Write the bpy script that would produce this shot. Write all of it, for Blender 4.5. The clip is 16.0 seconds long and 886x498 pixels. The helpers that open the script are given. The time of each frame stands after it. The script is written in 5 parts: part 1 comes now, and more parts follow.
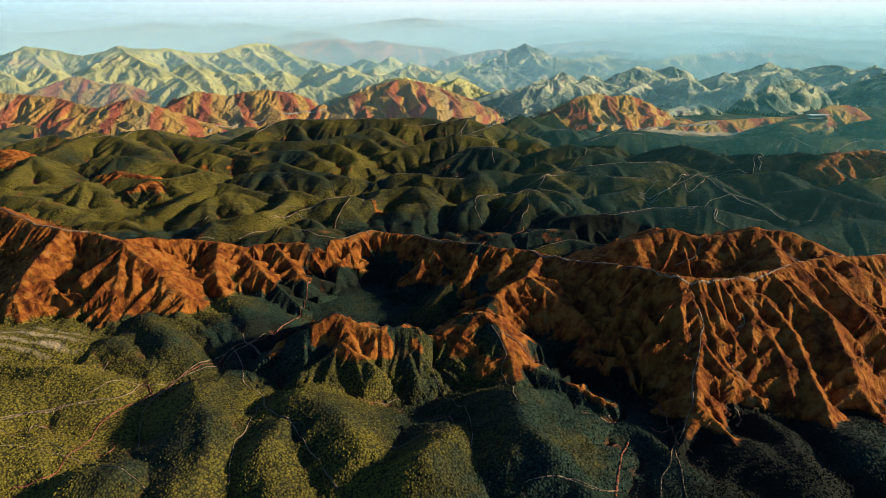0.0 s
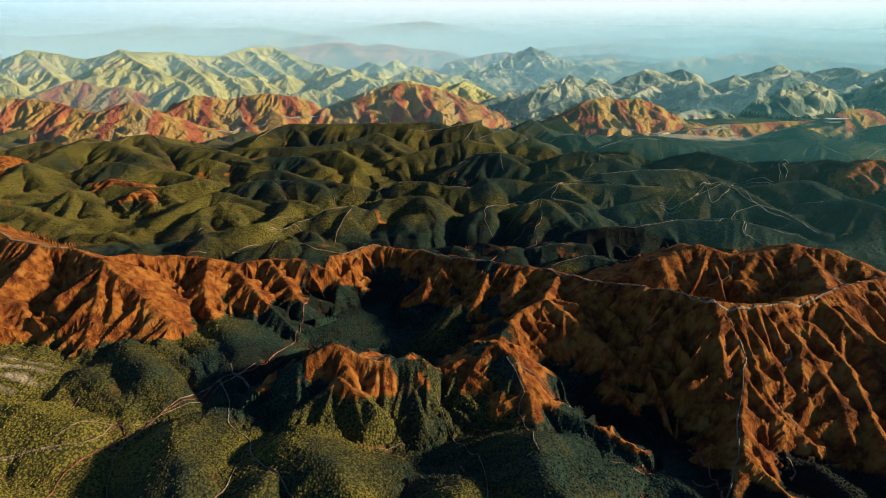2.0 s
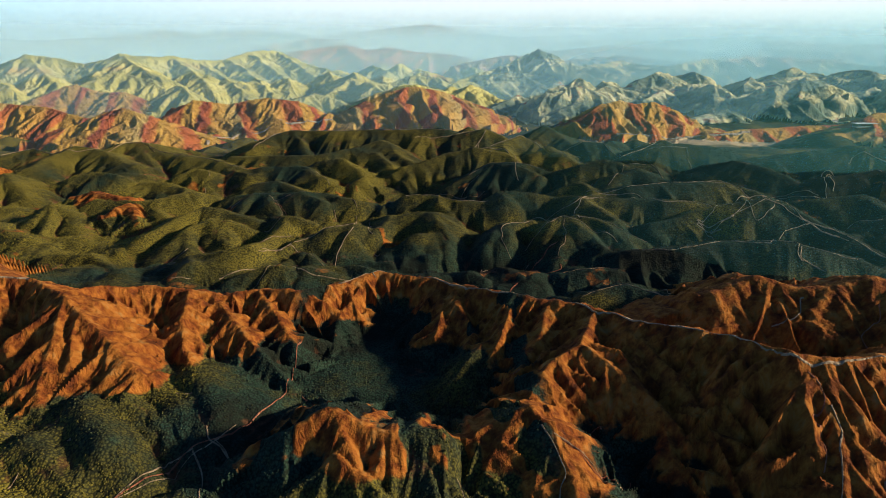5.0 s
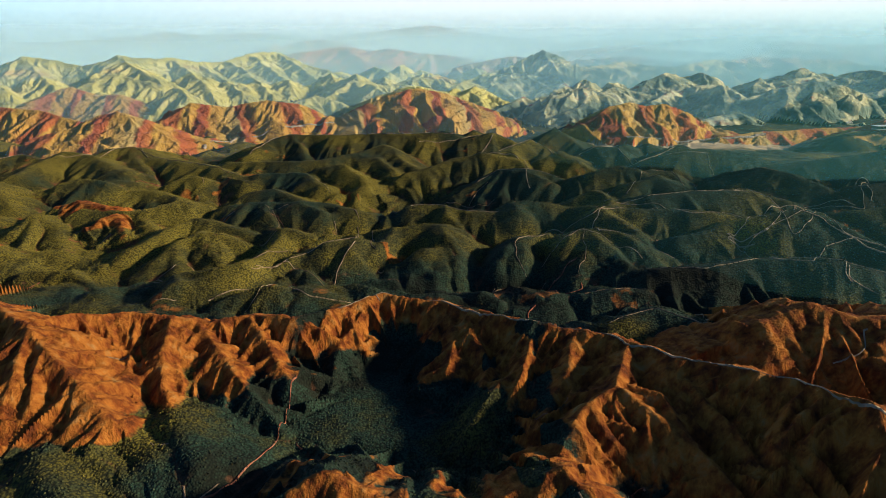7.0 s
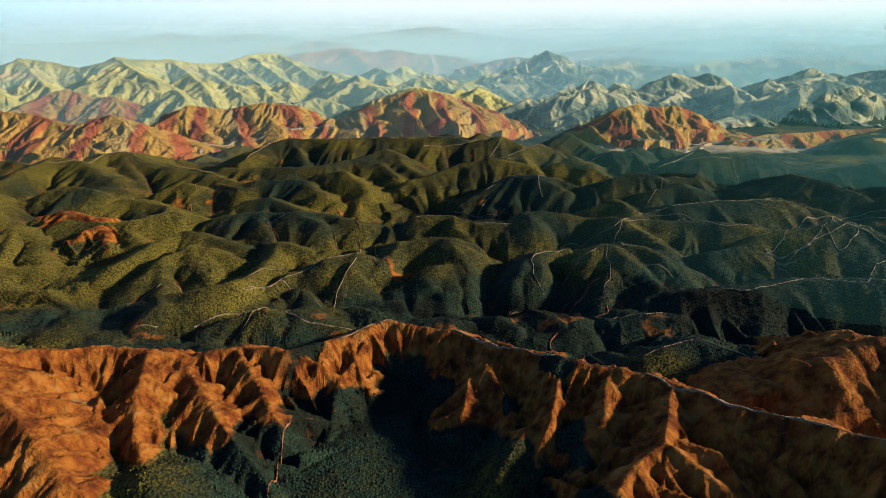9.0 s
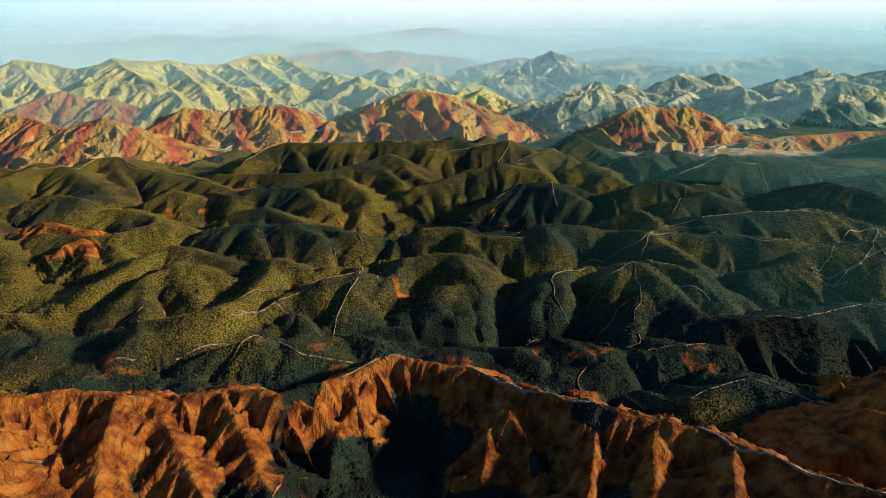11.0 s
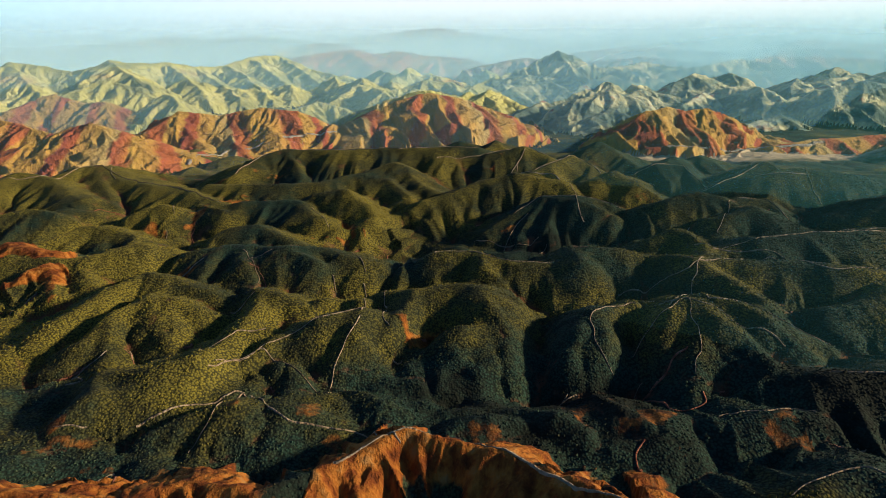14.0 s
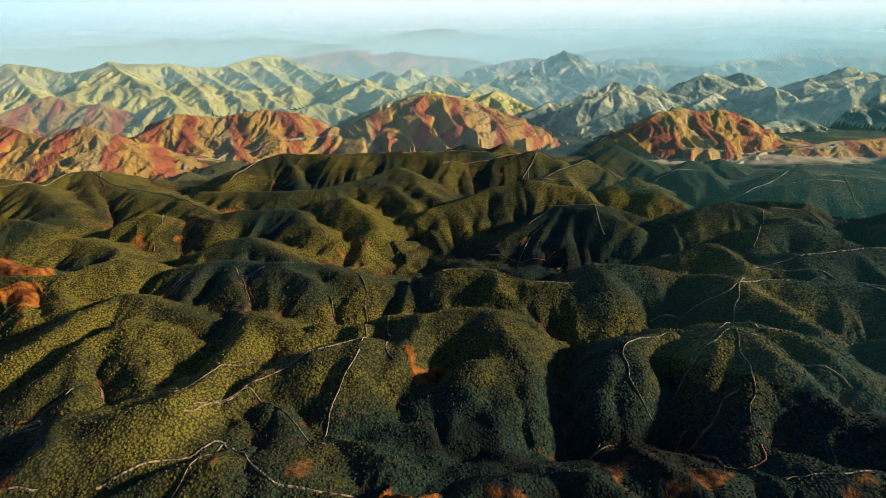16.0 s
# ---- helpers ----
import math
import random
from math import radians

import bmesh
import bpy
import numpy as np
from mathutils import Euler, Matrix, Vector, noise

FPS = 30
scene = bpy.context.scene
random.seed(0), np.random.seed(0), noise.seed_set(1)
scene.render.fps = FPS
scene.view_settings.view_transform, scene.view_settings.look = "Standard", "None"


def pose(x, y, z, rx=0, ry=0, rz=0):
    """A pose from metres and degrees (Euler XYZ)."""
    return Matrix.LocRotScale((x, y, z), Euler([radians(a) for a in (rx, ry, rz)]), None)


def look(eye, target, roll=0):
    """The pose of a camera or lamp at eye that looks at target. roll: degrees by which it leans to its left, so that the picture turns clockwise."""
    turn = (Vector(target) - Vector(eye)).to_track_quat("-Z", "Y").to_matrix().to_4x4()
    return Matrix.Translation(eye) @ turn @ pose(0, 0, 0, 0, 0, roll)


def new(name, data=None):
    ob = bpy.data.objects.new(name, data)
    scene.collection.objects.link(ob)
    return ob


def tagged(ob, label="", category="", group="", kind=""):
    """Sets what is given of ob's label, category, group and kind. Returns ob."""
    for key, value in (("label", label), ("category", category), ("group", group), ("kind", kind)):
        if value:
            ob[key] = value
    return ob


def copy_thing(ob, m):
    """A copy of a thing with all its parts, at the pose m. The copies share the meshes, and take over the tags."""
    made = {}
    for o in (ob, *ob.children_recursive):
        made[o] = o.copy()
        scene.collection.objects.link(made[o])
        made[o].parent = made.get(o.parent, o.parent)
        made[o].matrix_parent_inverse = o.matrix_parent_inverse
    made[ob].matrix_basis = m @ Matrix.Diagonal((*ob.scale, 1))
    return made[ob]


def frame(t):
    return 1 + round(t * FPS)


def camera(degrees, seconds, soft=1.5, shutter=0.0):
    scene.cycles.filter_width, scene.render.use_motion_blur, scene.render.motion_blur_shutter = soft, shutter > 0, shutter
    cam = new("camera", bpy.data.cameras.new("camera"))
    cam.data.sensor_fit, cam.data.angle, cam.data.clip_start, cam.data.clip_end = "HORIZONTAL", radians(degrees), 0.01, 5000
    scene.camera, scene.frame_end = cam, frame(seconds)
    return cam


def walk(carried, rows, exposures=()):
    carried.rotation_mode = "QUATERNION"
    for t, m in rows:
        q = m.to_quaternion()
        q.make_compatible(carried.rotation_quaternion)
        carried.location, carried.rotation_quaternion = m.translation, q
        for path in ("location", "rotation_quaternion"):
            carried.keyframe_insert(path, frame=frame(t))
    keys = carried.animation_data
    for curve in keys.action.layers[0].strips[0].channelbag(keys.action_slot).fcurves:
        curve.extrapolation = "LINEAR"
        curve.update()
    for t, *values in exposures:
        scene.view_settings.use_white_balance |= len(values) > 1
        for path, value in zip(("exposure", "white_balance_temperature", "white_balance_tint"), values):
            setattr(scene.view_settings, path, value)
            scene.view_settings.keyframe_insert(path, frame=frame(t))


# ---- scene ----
cam = camera(75.0, 16.0, soft=0.6)
PATH = [
    (0.0, 0.00, 0.00, 170.00, 0.000, -19.857, -0.000),
    (1.0, -0.61, 10.26, 169.34, 0.235, -19.697, 0.052),
    (2.0, -1.51, 20.82, 168.73, 0.432, -19.552, 0.105),
    (3.0, -2.67, 31.65, 168.17, 0.594, -19.425, 0.161),
    (4.0, -4.05, 42.71, 167.65, 0.726, -19.317, 0.219),
    (5.0, -5.62, 54.00, 167.17, 0.831, -19.226, 0.279),
    (6.0, -7.34, 65.46, 166.71, 0.916, -19.152, 0.340),
    (7.0, -9.19, 77.08, 166.28, 0.984, -19.093, 0.404),
    (8.0, -11.11, 88.83, 165.85, 1.040, -19.044, 0.469),
    (9.0, -13.09, 100.68, 165.44, 1.091, -19.003, 0.537),
    (10.0, -15.08, 112.60, 165.03, 1.141, -18.966, 0.606),
    (11.0, -17.05, 124.56, 164.61, 1.196, -18.932, 0.678),
    (12.0, -18.96, 136.53, 164.17, 1.262, -18.898, 0.751),
    (13.0, -20.79, 148.49, 163.72, 1.344, -18.862, 0.826),
    (14.0, -22.48, 160.41, 163.24, 1.447, -18.826, 0.904),
    (15.0, -24.02, 172.25, 162.73, 1.577, -18.791, 0.983),
    (16.0, -25.36, 184.00, 162.17, 1.739, -18.761, 1.064),
]
walk(cam, [(t, pose(x, y, z, 90 + pitch, roll, yaw)) for t, x, y, z, yaw, pitch, roll in PATH])

# ---- light: a low sun from the side, a hazy sky ----
SUN_EL, SUN_AZ = radians(18.5), radians(-4)   # azimuth counted from +x towards +y
world = bpy.data.worlds.new("sky")
scene.world = world
world.use_nodes = True
wn = world.node_tree
sky = wn.nodes.new("ShaderNodeTexSky")
sky.sky_type, sky.sun_disc = "NISHITA", False
sky.sun_elevation, sky.sun_rotation = SUN_EL, math.pi / 2 - SUN_AZ
sky.air_density, sky.dust_density = 1.0, 0.3
sky.ozone_density = 3.0
cool = wn.nodes.new("ShaderNodeMix")      # a moist, slightly blue-green air
cool.data_type, cool.blend_type = "RGBA", "MULTIPLY"
cool.inputs[0].default_value, cool.inputs[7].default_value = 1.0, (0.66, 1.0, 1.3, 1)
wn.links.new(sky.outputs[0], cool.inputs[6])
wn.links.new(cool.outputs[2], wn.nodes["Background"].inputs[0])
wn.nodes["Background"].inputs[1].default_value = 0.052
sun = new("sun", bpy.data.lights.new("sun", "SUN"))
sun.data.energy, sun.data.angle, sun.data.color = 5.0, radians(3.5), (1.0, 0.84, 0.56)
to_sun = Vector((math.cos(SUN_EL) * math.cos(SUN_AZ), math.cos(SUN_EL) * math.sin(SUN_AZ), math.sin(SUN_EL)))
sun.matrix_world = look(to_sun * 900 + Vector((0, 300, 0)), (0, 300, 0))
scene.view_settings.exposure = 0.5

# ---- materials ----
def material(name, rough=0.95):
    m = bpy.data.materials.new(name)
    m.use_nodes = True
    b = m.node_tree.nodes["Principled BSDF"]
    b.inputs["Roughness"].default_value = rough
    b.inputs["Specular IOR Level"].default_value = 0.12
    return m, m.node_tree, b


def node(tree, kind, inputs=(), **settings):
    n = tree.nodes.new(kind)
    for key, value in settings.items():
        setattr(n, key, value)
    for key, value in dict(inputs).items():
        if isinstance(value, bpy.types.NodeSocket):
            tree.links.new(value, n.inputs[key])
        else:
            n.inputs[key].default_value = value
    return n


def noise_of(tree, vector, scale, detail=4, rough=0.55):
    return node(tree, "ShaderNodeTexNoise", {"Vector": vector, "Scale": scale, "Detail": detail, "Roughness": rough}).outputs["Fac"]


def ramp(tree, fac, stops):
    n = node(tree, "ShaderNodeValToRGB", {"Fac": fac})
    e = n.color_ramp.elements
    e[0].position, e[0].color = stops[0][0], (*stops[0][1], 1)
    e[1].position, e[1].color = stops[-1][0], (*stops[-1][1], 1)
    for p, c in stops[1:-1]:
        k = e.new(p)
        k.color = (*c, 1)
    return n.outputs["Color"]


def grey(tree, fac, lo, hi):
    return node(tree, "ShaderNodeMapRange", {"Value": fac, "From Min": lo, "From Max": hi}).outputs["Result"]


def mix(tree, fac, a, b):
    n = tree.nodes.new("ShaderNodeMix")
    n.data_type = "RGBA"
    for socket, value in ((n.inputs[0], fac), (n.inputs[6], a), (n.inputs[7], b)):
        if isinstance(value, bpy.types.NodeSocket):
            tree.links.new(value, socket)
        else:
            socket.default_value = value if socket == n.inputs[0] else (*value, 1)
    return n.outputs[2]


def calc(tree, op, a, b=0.0):
    n = node(tree, "ShaderNodeMath", operation=op)
    for socket, value in ((n.inputs[0], a), (n.inputs[1], b)):
        if isinstance(value, bpy.types.NodeSocket):
            tree.links.new(value, socket)
        else:
            socket.default_value = value
    return n.outputs[0]


def relief(tree, b, fac, strength, distance):
    n = node(tree, "ShaderNodeBump", {"Height": fac, "Strength": strength, "Distance": distance})
    tree.links.new(n.outputs[0], b.inputs["Normal"])


def stretched(tree, scale):
    co = node(tree, "ShaderNodeTexCoord").outputs["Object"]
    return node(tree, "ShaderNodeMapping", {"Vector": co, "Scale": scale}).outputs[0]


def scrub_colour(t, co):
    """Olive to dark green, after the light and dark painted into the tone attribute."""
    lit_grass = node(t, "ShaderNodeAttribute", attribute_name="lit_grass").outputs["Fac"]
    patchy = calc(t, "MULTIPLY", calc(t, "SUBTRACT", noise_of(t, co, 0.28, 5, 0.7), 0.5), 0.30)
    return ramp(t, calc(t, "ADD", calc(t, "ADD", noise_of(t, co, 0.018, 3), patchy), calc(t, "MULTIPLY", lit_grass, 0.13)),
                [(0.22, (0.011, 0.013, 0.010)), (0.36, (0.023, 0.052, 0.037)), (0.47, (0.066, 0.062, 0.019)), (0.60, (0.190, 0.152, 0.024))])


def land_material():
    """Scrub-covered earth, bare and red where the soil shows."""
    m, t, b = material("scrubland_earth")
    co = node(t, "ShaderNodeTexCoord").outputs["Object"]
    soil = node(t, "ShaderNodeAttribute", attribute_name="soil").outputs["Fac"]
    gully = node(t, "ShaderNodeAttribute", attribute_name="gully").outputs["Fac"]
    mid, fine = noise_of(t, co, 0.12, 4), noise_of(t, co, 1.1, 3, 0.7)
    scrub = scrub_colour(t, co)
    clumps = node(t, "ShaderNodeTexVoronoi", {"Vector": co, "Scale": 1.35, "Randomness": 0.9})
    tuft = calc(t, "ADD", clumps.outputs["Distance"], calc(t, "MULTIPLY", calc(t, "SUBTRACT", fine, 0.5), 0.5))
    shade = node(t, "ShaderNodeSeparateColor", {0: clumps.outputs["Color"]}).outputs[0]
    scrub = mix(t, calc(t, "MULTIPLY", shade, 0.55), scrub, mix(t, 0.5, scrub, (0.020, 0.030, 0.016)))
    # shade between the tufts is put into the colour
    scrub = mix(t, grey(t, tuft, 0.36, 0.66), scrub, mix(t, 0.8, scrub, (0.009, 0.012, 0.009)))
    dry = ramp(t, mid, [(0.35, (0.097, 0.033, 0.018)), (0.6, (0.164, 0.061, 0.030)), (0.75, (0.182, 0.091, 0.055))])
    scrub = mix(t, calc(t, "MULTIPLY", grey(t, calc(t, "ADD", gully, calc(t, "MULTIPLY", mid, 1.3)), 1.05, 1.5), 0.85), scrub, dry)
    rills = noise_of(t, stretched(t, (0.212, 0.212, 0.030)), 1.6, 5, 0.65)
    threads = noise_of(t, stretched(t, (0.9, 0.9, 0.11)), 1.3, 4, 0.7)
    # the dark low stops paint shade into the rill grooves
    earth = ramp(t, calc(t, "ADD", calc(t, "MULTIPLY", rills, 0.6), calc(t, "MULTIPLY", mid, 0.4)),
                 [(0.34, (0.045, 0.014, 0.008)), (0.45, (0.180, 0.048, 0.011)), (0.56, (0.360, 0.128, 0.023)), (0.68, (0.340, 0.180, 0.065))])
    edge = calc(t, "ADD", soil, calc(t, "MULTIPLY", calc(t, "SUBTRACT", noise_of(t, co, 0.5, 5, 0.7), 0.5), 0.8))
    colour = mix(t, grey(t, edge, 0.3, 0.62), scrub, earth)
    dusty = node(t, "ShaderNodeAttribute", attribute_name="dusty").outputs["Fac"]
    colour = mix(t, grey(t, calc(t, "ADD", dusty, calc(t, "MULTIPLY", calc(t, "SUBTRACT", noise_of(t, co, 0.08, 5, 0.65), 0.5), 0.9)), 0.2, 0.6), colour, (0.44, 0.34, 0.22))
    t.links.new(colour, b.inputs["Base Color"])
    bushy = calc(t, "MULTIPLY", calc(t, "SUBTRACT", 0.8, calc(t, "MINIMUM", tuft, 0.8)), calc(t, "SUBTRACT", 1.0, calc(t, "MINIMUM", soil, 1.0)))
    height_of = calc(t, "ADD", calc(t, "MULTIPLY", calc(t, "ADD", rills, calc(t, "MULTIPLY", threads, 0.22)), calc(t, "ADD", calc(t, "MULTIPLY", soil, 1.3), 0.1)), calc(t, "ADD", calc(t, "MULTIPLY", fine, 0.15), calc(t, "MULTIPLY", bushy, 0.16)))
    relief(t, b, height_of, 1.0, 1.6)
    return m


def banded_material():
    """Tilted beds of red, ochre and pale stone."""
    m, t, b = material("banded_stone")
    co = node(t, "ShaderNodeTexCoord").outputs["Object"]
    wob, small = noise_of(t, co, 0.006, 2), noise_of(t, co, 0.05, 3)
    x = node(t, "ShaderNodeSeparateXYZ", {"Vector": co})
    dip = calc(t, "ADD", calc(t, "MULTIPLY", x.outputs[0], 0.0060), calc(t, "MULTIPLY", x.outputs[2], -0.006))
    dip = calc(t, "ADD", dip, calc(t, "MULTIPLY", x.outputs[1], 0.0042))
    bed = calc(t, "FRACT", calc(t, "ADD", dip, calc(t, "ADD", calc(t, "MULTIPLY", wob, 0.5), calc(t, "MULTIPLY", small, 0.12))))
    colour = ramp(t, bed, [(0.0, (0.36, 0.095, 0.040)), (0.10, (0.42, 0.125, 0.040)), (0.13, (0.48, 0.29, 0.06)), (0.27, (0.46, 0.27, 0.06)), (0.30, (0.28, 0.065, 0.045)),
                          (0.38, (0.40, 0.105, 0.038)), (0.41, (0.47, 0.27, 0.07)), (0.50, (0.49, 0.31, 0.08)), (0.64, (0.48, 0.36, 0.14)), (0.67, (0.34, 0.085, 0.045)),
                          (0.76, (0.44, 0.16, 0.045)), (0.79, (0.48, 0.30, 0.06)), (0.95, (0.46, 0.25, 0.06)), (1.0, (0.36, 0.095, 0.040))])
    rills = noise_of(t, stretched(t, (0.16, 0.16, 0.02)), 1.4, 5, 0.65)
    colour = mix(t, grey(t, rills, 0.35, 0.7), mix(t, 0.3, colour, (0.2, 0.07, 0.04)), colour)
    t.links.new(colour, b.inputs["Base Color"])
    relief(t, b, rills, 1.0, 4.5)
    return m


def pale_material(name, stops, scale=0.006):
    m, t, b = material(name)
    co = node(t, "ShaderNodeTexCoord").outputs["Object"]
    x = node(t, "ShaderNodeSeparateXYZ", {"Vector": co})
    fac = calc(t, "ADD", noise_of(t, co, scale, 5, 0.6), calc(t, "MULTIPLY", calc(t, "SINE", calc(t, "MULTIPLY", x.outputs[2], 0.16)), 0.06))
    t.links.new(ramp(t, fac, stops), b.inputs["Base Color"])
    relief(t, b, noise_of(t, stretched(t, (0.06, 0.06, 0.015)), 1.0, 5, 0.65), 1.0, 9.0)
    return m


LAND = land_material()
BANDED = banded_material()
PALE = pale_material("pale_yellow_stone", [(0.36, (0.292, 0.277, 0.100)), (0.5, (0.446, 0.400, 0.123)), (0.62, (0.508, 0.462, 0.185)), (0.75, (0.462, 0.277, 0.108))])
# stone tones spread wide, pale spots standing in for sunlit tops
GREYISH = pale_material("grey_green_stone", [(0.36, (0.09, 0.13, 0.11)), (0.48, (0.18, 0.22, 0.17)), (0.55, (0.42, 0.40, 0.23)), (0.64, (0.54, 0.52, 0.34)), (0.72, (0.34, 0.14, 0.09))], 0.022)
REDDISH = pale_material("distant_red_stone", [(0.35, (0.26, 0.09, 0.07)), (0.5, (0.42, 0.13, 0.09)), (0.7, (0.50, 0.30, 0.22))], 0.005)
DISTANT = pale_material("distant_stone", [(0.35, (0.25, 0.22, 0.2)), (0.55, (0.4, 0.24, 0.19)), (0.7, (0.5, 0.42, 0.34))], 0.003)



def scrub_material():
    m, t, b = material("scrub_leaves")
    island = node(t, "ShaderNodeNewGeometry").outputs["Random Per Island"]
    co = node(t, "ShaderNodeTexCoord").outputs["Object"]
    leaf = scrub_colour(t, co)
    dark, pale = mix(t, 0.45, leaf, (0.014, 0.020, 0.012)), mix(t, 0.12, leaf, (0.20, 0.17, 0.06))
    t.links.new(mix(t, grey(t, island, 0.55, 1.0), mix(t, grey(t, island, 0.0, 0.55), dark, leaf), pale), b.inputs["Base Color"])
    return m


SCRUB = scrub_material()


DUST = pale_material("trodden_dust", [(0.35, (0.17, 0.12, 0.08)), (0.5, (0.27, 0.195, 0.13)), (0.7, (0.35, 0.27, 0.19))], 0.25)
WASH = pale_material("red_wash_soil", [(0.35, (0.169, 0.058, 0.035)), (0.5, (0.277, 0.108, 0.065)), (0.7, (0.354, 0.192, 0.131))], 0.25)

GRAVEL = pale_material("dusty_gravel", [(0.35, (0.24, 0.19, 0.15)), (0.5, (0.33, 0.28, 0.22)), (0.7, (0.42, 0.37, 0.3))], 0.05)

# ---- the lie of the land: crest lines, from which the slopes fall away ----
HILLS = []        # one entry a hill: kind and its crest lines


def hill(kind, crest, slope, soft, spurs):
    HILLS.append((kind, [(crest, slope, soft, spurs)]))


def spur(crest, slope, soft, spurs):
    HILLS[-1][1].append((crest, slope, soft, spurs))


# near red ridge: the crest, then its spurs
hill("red_ridge", [(-234.0, 275.0, 97.5), (-208.2, 262.0, 96.6), (-179.3, 245.0, 93.0), (-167.6, 240.0, 92.2), (-154.1, 240.0, 91.7), (-134.4, 228.0, 90.9), (-129.9, 240.0, 88.9), (-116.5, 248.0, 85.1), (-101.3, 248.0, 83.4), (-89.4, 250.0, 80.8), (-78.0, 256.0, 80.6), (-62.5, 252.0, 81.5), (-49.9, 262.0, 80.0), (-34.8, 273.0, 81.0), (-17.7, 268.0, 80.9), (4.1, 250.0, 83.0), (29.9, 238.0, 85.1), (41.9, 228.0, 85.6), (53.2, 215.0, 87.6), (65.9, 205.0, 89.8), (74.9, 194.0, 91.9), (82.2, 183.0, 93.4), (100.6, 184.0, 93.0), (117.4, 190.0, 93.5), (138.6, 202.0, 93.9), (153.3, 205.0, 93.5), (178.8, 210.0, 92.5)], 1.0, 1.5, 0.8)
spur([(80.7, 232.0, 90.3), (96.8, 236.0, 94.0), (106.2, 228.0, 92.9), (117.9, 226.0, 94.8), (130.1, 228.0, 97.4), (141.0, 222.0, 96.2), (149.1, 212.0, 93.7), (150.3, 200.0, 92.4)], 0.6, 2, 0.5)
spur([(-132.3, 225.0, 91.0), (-127.5, 208.0, 83.4), (-125.1, 195.0, 76.3), (-118.7, 185.0, 71.0)], 0.85, 1, 0.75)
spur([(-132.3, 225.0, 91.0), (-117.4, 214.0, 85.8), (-106.2, 206.0, 80.7), (-96.5, 200.0, 77.4)], 0.85, 1, 0.75)
spur([(-167.6, 240.0, 92.0), (-165.9, 225.0, 89.0), (-162.8, 208.0, 83.4), (-162.0, 195.0, 76.3)], 0.85, 1, 0.75)
spur([(-100.5, 246.0, 84.1), (-97.2, 232.0, 80.0), (-92.6, 220.0, 75.9), (-87.7, 213.0, 72.7)], 0.85, 1, 0.75)
spur([(-92.5, 248.0, 81.3), (-78.0, 232.0, 77.4), (-66.2, 218.0, 72.9), (-57.2, 208.0, 68.8)], 0.85, 1, 0.75)
spur([(-77.5, 254.0, 80.8), (-66.5, 240.0, 76.9), (-57.4, 226.0, 73.3)], 0.85, 1.2, 0.75)
spur([(-14.9, 268.0, 80.9), (-8.9, 250.0, 77.2), (-10.9, 234.0, 73.9)], 0.85, 1.2, 0.75)
spur([(14.4, 248.0, 82.9), (15.0, 234.0, 79.2), (3.8, 222.0, 75.0), (-5.3, 206.0, 71.0)], 0.85, 1.2, 0.75)
spur([(29.9, 238.0, 85.1), (23.7, 222.0, 80.1), (14.8, 210.0, 75.3)], 0.85, 1.2, 0.75)
spur([(41.9, 228.0, 85.4), (32.1, 208.0, 84.4), (42.3, 196.0, 80.4), (49.0, 182.0, 74.8), (50.5, 164.0, 69.8)], 0.85, 1, 0.75)
spur([(32.1, 208.0, 84.4), (22.8, 202.0, 82.4), (15.6, 190.0, 79.8)], 0.85, 1, 0.75)
spur([(48.6, 214.0, 85.8), (55.2, 202.0, 81.2), (63.0, 190.0, 76.4)], 0.85, 1, 0.75)
spur([(-2.7, 172.0, 75.8), (5.0, 176.0, 79.0), (13.5, 178.0, 82.7), (18.9, 170.0, 79.0), (24.4, 160.0, 74.3), (34.8, 153.0, 72.6), (45.9, 145.0, 70.9)], 0.85, 1, 0.75)
spur([(16.3, 174.0, 81.1), (20.6, 162.0, 76.2), (21.1, 146.0, 71.2)], 0.8, 2, 0.5)
spur([(65.9, 205.0, 89.8), (70.1, 192.0, 83.4), (63.7, 180.0, 80.3)], 0.85, 1, 0.75)
spur([(82.3, 183.0, 92.8), (85.3, 172.0, 86.3), (80.4, 160.0, 80.4), (75.1, 150.0, 76.4), (70.1, 138.0, 72.9), (63.0, 126.0, 69.0)], 0.85, 1, 0.75)
spur([(85.3, 172.0, 86.3), (87.8, 155.0, 77.3), (91.0, 146.0, 73.2)], 0.85, 1, 0.75)
spur([(100.6, 184.0, 92.8), (103.6, 170.0, 85.2), (105.3, 154.0, 77.9), (101.7, 143.0, 73.2)], 0.85, 1, 0.75)
spur([(116.9, 189.0, 93.5), (121.1, 170.0, 85.2), (121.7, 154.0, 77.9), (123.1, 141.0, 70.8)], 0.85, 1, 0.75)
spur([(139.4, 200.0, 94.0), (141.4, 180.0, 86.7), (142.7, 164.0, 78.2), (143.1, 150.0, 70.5)], 0.85, 1, 0.75)
spur([(130.9, 227.0, 96.9), (129.2, 212.0, 93.7), (124.1, 196.0, 91.8)], 0.8, 1.5, 0.5)
hill("red_knoll", [(-47.4, 170.0, 79.0), (-37.0, 176.0, 83.7), (-26.1, 172.0, 81.1), (-8.3, 172.0, 80.1)], 0.8, 1.5, 0.5)
spur([(-45.3, 155.0, 73.3), (-40.8, 159.0, 74.9), (-33.3, 164.0, 79.0), (-25.7, 160.0, 76.4), (-21.7, 156.0, 74.7)], 0.95, 1, 0.5)
spur([(-17.7, 172.0, 80.1), (-10.7, 164.0, 76.1), (-7.7, 156.0, 72.7)], 0.95, 1, 0.5)
